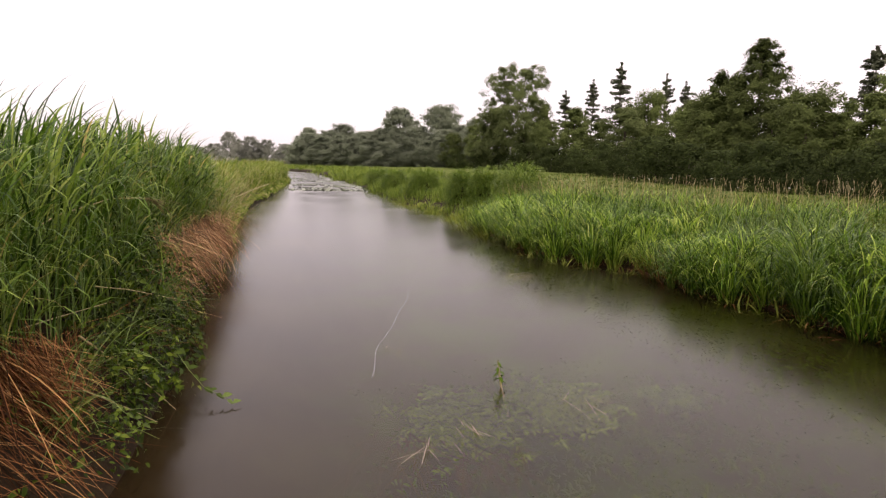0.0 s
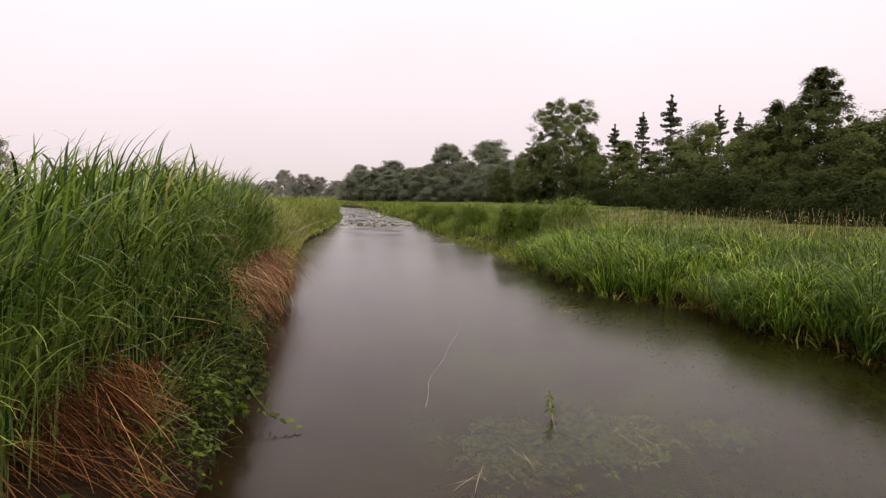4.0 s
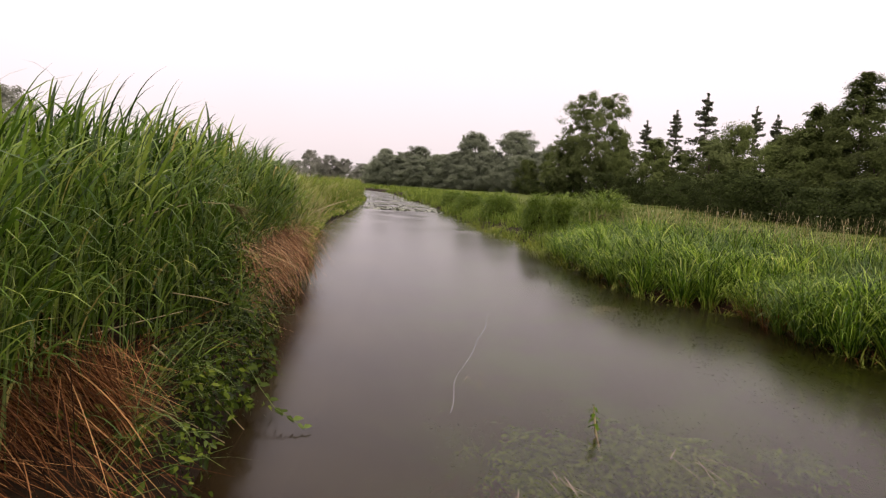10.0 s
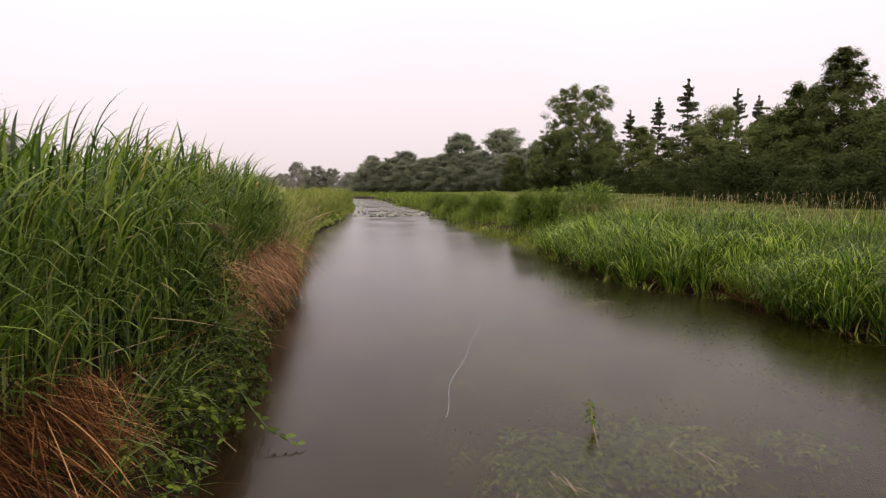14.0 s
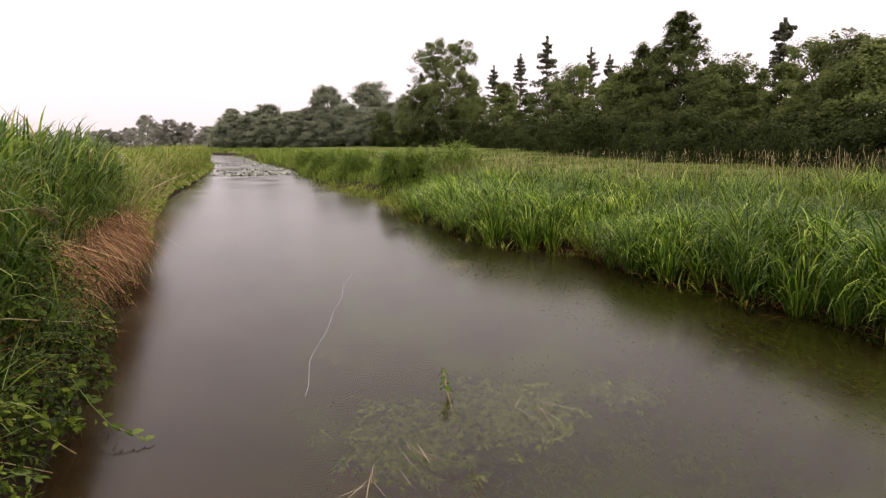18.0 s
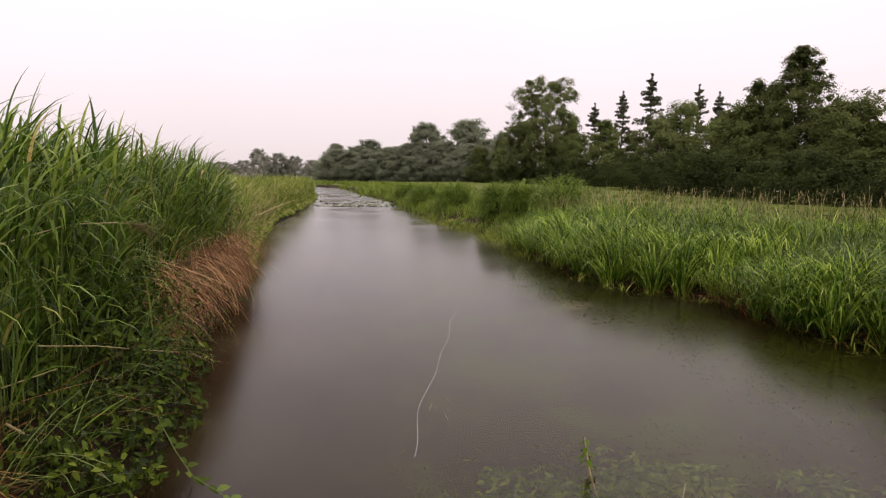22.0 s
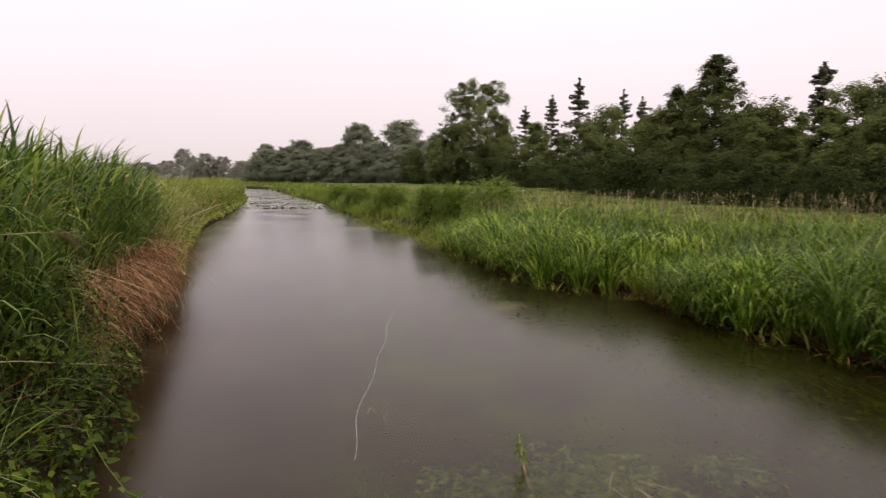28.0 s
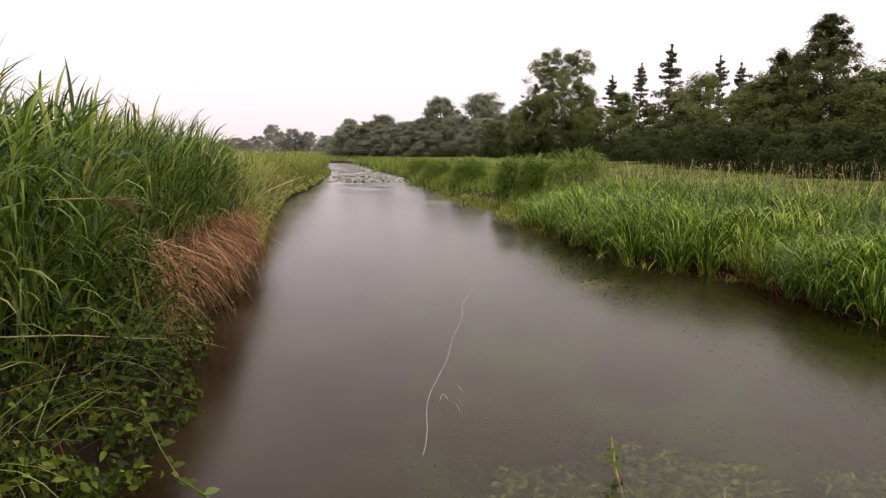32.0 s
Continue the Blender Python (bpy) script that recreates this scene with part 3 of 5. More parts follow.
def straw_mat(name, label, crest, core, layers, material):
    """A hanging tussock of last year's straw. crest: the line it hangs from. Each layer: count, way it falls, its spread, tilt from upright, further bend, length, scatter."""
    ob = thing(name, label, "dry grass", "straw tussocks")
    c = np.array(crest, float)
    sets = []
    for n, fall, fan, lean, bend, length, spread in layers:
        w = n // 11
        wisp = rng.integers(0, w, n)
        t = np.clip(uniform(0, 1, w)[wisp] + rng.normal(0, 0.008, n), 0, 1)
        p = c[0] + (c[1] - c[0]) * t[:, None] + (rng.normal(0, 1, (w, 3))[wisp] + rng.normal(0, 0.22, (n, 3))) * np.array(spread)
        lump = (1 + 0.25 * np.sin(t * 37) * np.cos(t * 11 + 1)) * uniform(0.75, 1.15, w)[wisp]
        az = math.atan2(fall[1], fall[0]) + rng.normal(0, fan, w)[wisp] * 0.9 + rng.normal(0, 0.22, n)
        sets.append(blades(p, uniform(*length, n) * lump, az, uniform(*lean, w)[wisp] + rng.normal(0, 0.09, n), uniform(*bend, w)[wisp] + rng.normal(0, 0.14, n), uniform(0.0026, 0.006, n), 6, 0.9, 0.3, 0.8))
    part("straw", joined(sets), material, ob)
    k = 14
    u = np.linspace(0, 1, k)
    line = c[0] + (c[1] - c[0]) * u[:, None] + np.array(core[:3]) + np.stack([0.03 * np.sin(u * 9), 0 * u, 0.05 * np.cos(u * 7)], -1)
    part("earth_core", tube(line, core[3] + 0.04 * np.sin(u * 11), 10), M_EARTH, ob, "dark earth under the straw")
    return ob


straw_mat("straw_tussock", "tan-brown straw tussock hanging from the bank over the water", ((-1.84, 5.8, 0.62), (-2.06, 10.5, 0.62)), (-0.14, 0, -0.26, 0.2),
          ((1700, (1.0, -0.15), 0.95, (1.0, 2.1), (1.0, 1.7), (0.35, 0.80), (0.06, 0.12, 0.10)), (900, (1.0, -0.35), 0.55, (0.7, 1.5), (1.3, 1.9), (0.45, 0.85), (0.07, 0.25, 0.12)), (1000, (1.0, -0.6), 0.8, (1.9, 2.7), (0.1, 0.5), (0.30, 0.75), (0.05, 0.12, 0.14)),
           (110, (1.0, 0.5), 0.6, (1.2, 1.8), (0.1, 0.6), (0.3, 0.7), (0.06, 0.4, 0.10))), M_OLD_STRAW)
straw_mat("straw_tussock", "flattened red-brown straw tussock beside green herbs", ((-1.72, 2.0, 0.70), (-1.46, 3.05, 0.68)), (-0.10, 0, -0.30, 0.22),
          ((1900, (0.85, 0.45), 0.55, (2.1, 2.85), (0.0, 0.4), (0.25, 0.55), (0.07, 0.14, 0.10)), (1300, (0.9, 0.3), 0.6, (1.9, 2.8), (0.0, 0.5), (0.20, 0.45), (0.05, 0.14, 0.05)), (420, (0.9, -0.1), 1.0, (1.5, 2.5), (0.2, 0.8), (0.30, 0.7), (0.10, 0.25, 0.14)),
           (130, (0.9, 0.2), 0.9, (1.4, 2.0), (0.0, 0.4), (0.3, 0.6), (0.12, 0.25, 0.20))), M_STRAW)


def dead_stalk(points, radius, label):
    ob = thing("dead_stalk", label, "dead stalk", "dead stalks on the bank")
    p = np.array(points, float)
    part("stalk", tube(p, np.linspace(radius, radius * 0.4, len(p)), 6), M_PALE, ob)
    return ob


dead_stalk([(-1.44, 3.58, 0.64), (-1.33, 3.73, 0.45), (-1.19, 3.90, 0.22), (-1.06, 4.06, -0.03)], 0.006, "straight pale dead stalk slanting down to the water")
dead_stalk([(-1.5, 3.9, 0.86), (-1.38, 4.25, 0.76), (-1.27, 4.65, 0.62), (-1.2, 4.95, 0.52)], 0.004, "slanting pale dead stalk among herb leaves")
dead_stalk([(-1.72, 3.2, 0.73), (-1.55, 3.55, 0.75), (-1.42, 3.95, 0.74)], 0.005, "pale broken stalk lying across the herbs")
dead_stalk([(-1.5, 2.9, 0.72), (-1.36, 3.2, 0.5), (-1.22, 3.6, 0.2), (-1.12, 3.9, -0.04)], 0.005, "pale dead stalk leaning on a straw tussock")
dead_stalk([(-2.75, 12.3, 0.55), (-2.65, 15, 0.66), (-2.45, 18.5, 0.8), (-2.35, 21.5, 0.85)], 0.014, "long pale dead stalk leaning out from the bank")
bent = thing("bent_reed", "bent dead reed with a drooping brown seed plume", "dead reed")
bp_ = np.array([(-1.75, 3.25, 1.10), (-1.56, 3.7, 1.30), (-1.42, 4.15, 1.37), (-1.4, 4.6, 1.345), (-1.4, 4.85, 1.32)])
part("stalk", tube(bp_, [0.004, 0.0036, 0.003, 0.003, 0.002], 6), M_PALE, bent)
n = 90
pf = bp_[-1] + np.array([0, 1, -0.15]) * uniform(-0.15, 0.12, n)[:, None]
part("plume", blades(pf, uniform(0.15, 0.5, n), rng.normal(1.5, 0.22, n), uniform(1.5, 1.8, n), uniform(0.0, 0.7, n), uniform(0.003, 0.007, n), 4, 1.0, 0.2), M_SEED, bent, "drooping brown seed plume")

sprig = thing("leafy_sprig", "leafy green sprig hanging from the bank into the water", "sprig")
sp = np.array([(-1.3, 4.7, 0.34), (-1.18, 4.5, 0.26), (-1.05, 4.32, 0.17), (-0.92, 4.16, 0.10), (-0.80, 4.09, 0.06), (-0.70, 4.03, 0.02)])
sprig_stem = part("stem", tube(sp, np.linspace(0.0035, 0.0015, 6), 6), M_REED_STEM, sprig)
for i in range(11):
    f = 1.2 + i * 0.36
    c = sp[int(f)] + (sp[min(int(f) + 1, 5)] - sp[int(f)]) * (f % 1)
    sgn = 1 if i % 2 else -1
    part("leaf", leaves(c[None], np.array([0.052 + 0.024 * ((i * 7) % 3) / 2]), np.array([[0.2, -0.5, 0.8]]), np.array([[0.5 + 0.3 * sgn, -0.4 * sgn, -0.35]]), 0.52), M_BRIGHT if i > 7 else M_HERB, sprig_stem)


def fresh_sprig(points, n_leaf, size, label, material):
    ob = thing("leafy_sprig", label, "sprig", "leafy sprigs on the bank")
    p = np.array(points, float)
    stem = part("stem", tube(p, np.linspace(0.004, 0.002, len(p)), 5), M_REED_STEM, ob)
    for i in range(n_leaf):
        f = (i + 0.5) / n_leaf * (len(p) - 1.01)
        c = p[int(f)] + (p[int(f) + 1] - p[int(f)]) * (f % 1)
        a = i * 2.1
        part("leaf", leaves(c[None], np.array([size * (0.8 + 0.4 * (i * 0.618 % 1))]), np.array([[0.5, -0.4, 0.75]]), np.array([[0.4 + 0.5 * math.cos(a), 0.5 * math.sin(a), -0.4]]), 0.6), material, stem)
    return ob


fresh_sprig([(-1.62, 4.7, 0.82), (-1.54, 4.85, 0.74), (-1.49, 4.98, 0.62), (-1.44, 5.05, 0.50)], 6, 0.06, "pale green climbing sprig among dark herb leaves", M_BRIGHT)
fresh_sprig([(-1.52, 4.55, 0.52), (-1.44, 4.68, 0.45), (-1.38, 4.78, 0.34)], 5, 0.06, "pale green leafy sprig on the steep bank", M_BRIGHT)
fresh_sprig([(-1.34, 3.4, 0.30), (-1.26, 3.55, 0.22), (-1.2, 3.66, 0.11), (-1.17, 3.72, 0.04)], 7, 0.05, "bright yellow-green sprig beside red-brown straw", M_BRIGHT)
fresh_sprig([(-1.40, 2.9, 0.42), (-1.34, 3.02, 0.32), (-1.29, 3.1, 0.22)], 6, 0.05, "yellow-green sprig growing through straw", M_BRIGHT)
n = 420
wy = uniform(2.1, 3.5, n)
wz = uniform(0.06, 0.62, n)
wx = left_edge(wy) - np.interp(wz, [0, 0.6], [0.02, 0.36]) + uniform(-0.04, 0.10, n)
ok = wave(wy, wz * 2, 0.3, 0.7) > uniform(-0.1, 0.5, n)
wx, wy, wz = wx[ok], wy[ok], wz[ok]
n = len(wx)
stuff("straw_herb_leaves", leaves(np.stack([wx, wy, wz], -1), uniform(0.03, 0.075, n), np.stack([0.6 + rng.normal(0, 0.5, n), -0.3 + rng.normal(0, 0.5, n), 0.5 + rng.normal(0, 0.4, n)], -1), rng.normal(0, 0.7, (n, 3)) + np.array([0.4, 0, -0.3]), 0.48), M_HERB, "green herb leaves growing through straw", "herbs")
dry_leaf = thing("curled_leaf", "curled pale dead leaf hanging in the reeds", "dead leaf")
part("blade", blades(np.array([[-1.64, 2.86, 0.86], [-1.62, 2.88, 0.85], [-1.65, 2.9, 0.86]]), np.array([0.16, 0.13, 0.12]), np.array([0.2, 1.2, -0.6]), np.array([2.0, 2.3, 2.2]), np.array([0.7, 0.5, 0.6]), np.array([0.02, 0.016, 0.014]), 6), M_PALE, dry_leaf)
# tan stalks among the reeds where the bank draws back
n = 420
ty = uniform(10.5, 24, n)
tx = left_edge(ty) - uniform(0.0, 0.9, n)
stuff("tan_stalks", blades(np.stack([tx, ty, ground_at(tx, ty)], -1), uniform(0.5, 1.3, n), rng.normal(0.2, 0.9, n), uniform(0.1, 0.9, n), uniform(0.1, 1.0, n), uniform(0.006, 0.014, n), 4, 0.8, 0.2), M_PALE,
      "tan dead stalks among green reeds", "dry grass")
# last year's stems round the foot of the reeds
n = 500
ty = uniform(2.2, 9.5, n)
tx = left_edge(ty) - uniform(0.18, 0.6, n)
stuff("dead_stems", blades(np.stack([tx, ty, uniform(0.25, 0.7, n)], -1), uniform(0.15, 0.55, n), rng.normal(0.3, 1.0, n), uniform(1.0, 2.3, n), uniform(0.0, 0.7, n), uniform(0.003, 0.006, n), 4, 0.8, 0.3), M_STRAW,
      "red-brown dead stems under the reeds", "dry grass")


# ---- right bank: sedges, rosettes, meadow ----
def tufts(cx, cy, per, height, bend, width, seg, lean_to=None, spread=0.07, drop=0.03, lean=0.30, power=1.3, short=0.55, tip=0.05):
    n = len(cx) * per
    i = np.repeat(np.arange(len(cx)), per)
    a = uniform(-np.pi, np.pi, n)
    r = np.abs(rng.normal(0, spread, n))
    x, y = cx[i] + np.cos(a) * r, cy[i] + np.sin(a) * r
    base = np.stack([x, y, np.maximum(ground_at(x, y), -0.12) - drop], -1)
    az = a + rng.normal(0, 0.5, n)
    if lean_to is not None:
        pull = uniform(0, 1, n) < lean_to[1]
        az = np.where(pull, lean_to[0] + rng.normal(0, 0.7, n), az)
    h = np.repeat(height, per) * uniform(short, 1.1, n)
    return blades(base, h, az, np.abs(rng.normal(0, lean, n)), uniform(*bend, n), uniform(*width, n), seg, 0.6, tip, power)


# tall sedge along the water, nearest part
n = 270
ty = uniform(1.0, 15.5, n)
tb = 0.34 + 0.9 * uniform(0, 1, n) ** 1.2
lumps = (0.92 + 0.42 * wave(tb * 0.7, ty, 0.6, 1.7)) * uniform(0.8, 1.1, n)
dip = 1 - 0.45 * np.exp(-((ty - 8.0) / 0.35) ** 2)
th = np.interp(ty, [3, 7.4, 9.5, 11, 14.5], [1.02, 0.92, 1.0, 1.02, 0.84]) * lumps * np.interp(tb, [0.1, 0.6, 1.2], [1.05, 0.95, 0.8]) * dip
stuff("sedge_leaves", tufts(right_edge(ty) + tb, ty, 38, th, (1.2, 3.0), (0.010, 0.022), 8, (math.pi + 0.3, 0.4), 0.13, 0.03, 0.12, 2.3, 0.40, 0.22), M_SEDGE, "lush green sedge leaves along the water's edge", "sedge")


def sedge_clump(label, n, height, lean, bend, material):
    """A clump of broad sedge leaves that rise from one foot and arch over at their tips."""
    ob = thing("sedge_clump", label, "sedge", "sedge clumps along the water")
    a = uniform(-np.pi, np.pi, n)
    r = 0.13 * np.sqrt(uniform(0, 1, n))
    base = np.stack([np.cos(a) * r, np.sin(a) * r, np.full(n, -0.08)], -1)
    tall = 0.30 + 0.78 * uniform(0, 1, n) ** 0.8
    part("leaves", blades(base, height * tall, a + rng.normal(0, 0.9, n), np.abs(rng.normal(0.02, lean, n)) + r * 0.6 + 0.30 * (1.08 - tall), uniform(*bend, n), uniform(0.008, 0.019, n), 8, 0.6, 0.22, 2.5), material, ob)
    k = 26
    part("dead_leaves", blades(base[:k], uniform(0.25, 0.55, k), a[:k], uniform(0.6, 1.3, k), uniform(0.3, 1.1, k), uniform(0.006, 0.012, k), 5, 0.5, 0.1), M_STRAW, ob, "brown dead leaves at the foot")
    return ob


clumps = [sedge_clump("upright clump of broad green sedge leaves at the waterline", 180, 1.05, 0.10, (1.5, 3.0), M_SEDGE),
          sedge_clump("clump of green sedge leaves arching over the water", 190, 1.1, 0.24, (1.4, 2.9), M_SEDGE),
          sedge_clump("dense clump of green sedge leaves with bent tips", 180, 1.0, 0.10, (1.6, 3.1), M_SEDGE),
          sedge_clump("tall dark green clump of dense sedge leaves", 240, 1.15, 0.12, (1.2, 3.0), M_DARK_SEDGE)]
spots = []
for row, (back, near, far, gap) in enumerate(((0.06, 3.4, 15.0, 0.22), (0.48, 3.2, 14.6, 0.30), (0.95, 4.0, 13.5, 0.42))):
    y, i = near, row * 11
    while y < far:
        h = float(np.interp(y, [3, 5.2, 6.2, 7.2, 7.75, 8.3, 9.5, 11, 14.5], [1.0, 1.05, 1.02, 0.95, 0.50, 0.82, 1.06, 1.06, 0.84])) * (0.74 + 0.40 * (i * 0.381 % 1)) * (1.0, 1.02, 0.86)[row]
        spots.append((float(right_edge(y)) + back + 0.16 * (i * 0.618 % 1), y, h, 1 if 6.3 < y < 7.3 and i % 2 else 3 if (y < 7.6 and i % 5) or i % 9 == 3 else (i * 5 + i // 3) % 3, i))
        y += gap + 0.22 * (i * 0.73 % 1)
        i += 1
for k, (x, y, h, which, i) in enumerate(spots):
    m_ = pose(x, y, float(ground_at(np.array([x]), np.array([y]))[0]), 0, 0, i * 83)
    if k < 4:
        o = clumps[k]
        o.matrix_world = m_
    else:
        o = copy_thing(clumps[which], m_)
    o.scale = (h * 0.95, h * 0.95, h)
# low plants in dark herb green, which stands in for the shaded undercut
n = 150
ty = uniform(2.5, 15.5, n)
stuff("waterline_greens", tufts(right_edge(ty) + uniform(-0.10, 0.16, n), ty, 14, uniform(0.12, 0.34, n), (0.4, 2.0), (0.008, 0.020), 5, (math.pi, 0.4), 0.09, 0.02, 0.4), M_HERB, "low green plants along the foot of the sedge", "waterside plants")
# grass on the slope behind
n = 900
ty = uniform(2.5, 17, n)
tb = uniform(0.8, 4.2, n)
th = (0.58 + 0.55 * wave(tb, ty, 0.7, 0.2)) * uniform(0.75, 1.2, n) * np.interp(ty, [8, 11, 13.5, 17], [1, 0.85, 0.6, 0.38]) * np.interp(tb, [0.8, 1.5, 3], [0.62, 0.8, 1])
stuff("bank_grass", tufts(right_edge(ty) + tb, ty, 34, th * 0.95, (0.6, 3.2), (0.006, 0.014), 5, None, 0.18, 0.03, 0.22, 2.2, 0.45, 0.15), M_BANK_GRASS, "yellow-green bank grass behind the sedge", "grass")
n = 110
ty = uniform(4.0, 14, n)
tb = uniform(0.9, 2.8, n)
stuff("dark_bank_sedge", tufts(right_edge(ty) + tb, ty, 40, (0.80 + 0.35 * wave(tb, ty, 0.8, 3.0)) * np.interp(ty, [8, 11, 14], [1, 0.85, 0.55]), (0.8, 3.2), (0.007, 0.016), 8, None, 0.15, 0.03, 0.12, 3.0, 0.4, 0.18), M_DARK_SEDGE, "dark green sedge clumps among bank grass", "sedge")
# the bank further off
n = 900
ty = 15 + 42 * uniform(0, 1, n) ** 1.3
tb = uniform(0.0, 3.4, n)
th = np.interp(ty, [15, 20, 25, 32], [0.30, 0.28, 0.46, 0.56]) + 0.22 * wave(tb, ty, 1.6, 0.9) + np.clip(tb, 0, 1) * 0.08
stuff("far_bank_sedge", tufts(right_edge(ty) + tb, ty, 18, th, (0.2, 1.9), (0.013, 0.028), 4, (math.pi, 0.3), 0.2, 0.03, 0.15, 2.0), M_FAR_SEDGE, "green sedge along the far stretch of bank", "sedge")
n = 120
ty = uniform(13, 26, n)
stuff("waterside_cress", tufts(right_edge(ty) + uniform(-0.25, 0.15, n), ty, 16, uniform(0.18, 0.36, n), (0.4, 1.8), (0.012, 0.026), 4, (math.pi, 0.4), 0.12), M_YELLOW, "low yellow-green plants at the water's edge", "waterside plants")

n = 480
ty = 52 + 80 * uniform(0, 1, n) ** 1.2
side = uniform(0, 1, n) < 0.6
tx = np.where(side, right_edge(ty) + uniform(-0.2, 9, n), left_edge(ty) - uniform(-0.2, 9, n))
stuff("distant_bank_sedge", tufts(tx, ty, 18, 0.75 + 0.25 * wave(tx, ty, 3.0, 0.9), (0.2, 1.2), (0.04, 0.09), 4, None, 0.5), M_FAR_SEDGE, "green grass on the distant banks at the river's bend", "grass")
# meadow to the trees
n = 3600
d = 3 + 62 * uniform(0, 1, n) ** 1.8
a = np.radians(uniform(-2, 62, n))
mx, my = d * np.sin(a) + 3.2, 2 + d * np.cos(a)
ok = (mx - right_edge(my) > 2.4)
mx, my, d = mx[ok], my[ok], d[ok]
big = np.clip(d / 14, 0.7, 3.2)
for lo, hi, wd in ((0, 16, 0.016), (16, 34, 0.028), (34, 90, 0.045)):
    s = (d >= lo) & (d < hi)
    stuff("meadow_grass", tufts(mx[s], my[s], 22, (0.58 + 0.36 * wave(mx[s], my[s], 0.9, 0.5) + 0.24 * wave(mx[s], my[s], 2.7, 1.9)) * uniform(0.8, 1.2, s.sum()) * np.interp(d[s], [0, 11, 16, 60], [1, 1, 0.5, 0.35]), (0.5, 2.8), (wd * 0.35, wd * 0.8), 4, None, 0.10 + lo * 0.02, 0.03, 0.2), M_MEADOW, "tall yellow-green meadow grass", "grass")
n = 2200
fy = uniform(-16, 60, n)
fx = left_edge(fy) - 2.2 - 26 * uniform(0, 1, n) ** 1.6
stuff("field_grass", tufts(fx, fy, 10, uniform(0.4, 0.7, n), (0.3, 2.4), (0.018, 0.045), 3, None, 0.25, 0.03, 0.25), M_MEADOW, "tall green grass in the field behind the reeds", "grass")
n = 700
fy = uniform(-16, 3.5, n)
fx = right_edge(fy) + 0.1 + 14 * uniform(0, 1, n) ** 1.5
stuff("meadow_grass", tufts(fx, fy, 14, uniform(0.5, 0.8, n), (0.3, 2.2), (0.010, 0.026), 5, None, 0.2, 0.03, 0.2), M_MEADOW, "tall green meadow grass on the near bank", "grass")
n = 620
d = 4 + 16 * uniform(0, 1, n) ** 0.8
a = np.radians(uniform(8, 62, n))
qx, qy = d * np.sin(a) + 3.0, 3 + d * np.cos(a)
ok = (qx - right_edge(qy) > 2.6)
qx, qy, d = qx[ok], qy[ok], d[ok]
n = len(qx)
qb = np.stack([qx, qy, ground_at(qx, qy)], -1)
qh, qa, ql = uniform(0.60, 0.98, n) * np.interp(d, [4, 9, 22], [0.98, 1.02, 0.78]), uniform(-3, 3, n), uniform(0, 0.15, n)
stuff("grass_culms", blades(qb, qh, qa, ql, np.full(n, 0.05), 0.002 + d * 0.00008, 3, 1.0, 0.5), M_SEED, "thin straw-coloured grass culms in the meadow", "grass")
qt = qb + np.stack([np.cos(qa) * np.sin(ql + 0.02) * qh, np.sin(qa) * np.sin(ql + 0.02) * qh, np.cos(ql) * qh - 0.05], -1)
stuff("seed_heads", blades(qt, uniform(0.08, 0.16, n), qa, ql, uniform(0.1, 0.9, n), 0.007 + d * 0.0003, 3, 1.0, 0.1), M_SEED, "beige grass seed heads above the meadow", "grass")


def grass_clump(label):
    """A tall tuft of meadow grass with bent tips and a few seed stalks."""
    ob = thing("grass_clump", label, "grass", "tall grass clumps in the meadow")
    k = 190
    a = uniform(-np.pi, np.pi, k)
    r = 0.22 * np.sqrt(uniform(0, 1, k))
    foot = np.stack([np.cos(a) * r, np.sin(a) * r, np.full(k, -0.04)], -1)
    part("leaves", blades(foot, uniform(0.4, 0.95, k), a + rng.normal(0, 0.8, k), np.abs(rng.normal(0.05, 0.12, k)), uniform(0.8, 3.1, k), uniform(0.009, 0.018, k), 6, 0.6, 0.15, 2.4), M_SEDGE, ob)
    k = 5
    for j in range(k):
        part("seed_stalk", blades(foot[j:j + 1], uniform(0.85, 1.1, 1), a[j:j + 1], uniform(0.02, 0.16, 1), uniform(0.1, 0.6, 1), np.full(1, 0.006), 5, 0.8, 0.9, 3.0), M_SEED, ob, "beige seed stalk")
    return ob


clump_kinds = [grass_clump("tall green grass clump with beige seed stalks"), grass_clump("dense green grass clump among meadow grass")]
for i in range(96):
    y = 4.2 + (i * 0.618 % 1) * 13
    x = float(right_edge(y)) + 1.2 + (i * 0.381 % 1) ** 1.3 * 6.0
    s_ = (0.62 + 0.52 * (i * 0.77 % 1)) * float(np.interp(y, [8, 12, 17], [1.0, 0.92, 0.8]))
    m_ = pose(x, y, float(ground_at(np.array([x]), np.array([y]))[0]), 0, 0, i * 59)
    if i < 2:
        o = clump_kinds[i]
        o.matrix_world = m_
    else:
        o = copy_thing(clump_kinds[(i * 3 + i // 4) % 2], m_)
    o.scale = (s_ * 1.1, s_ * 1.1, s_)


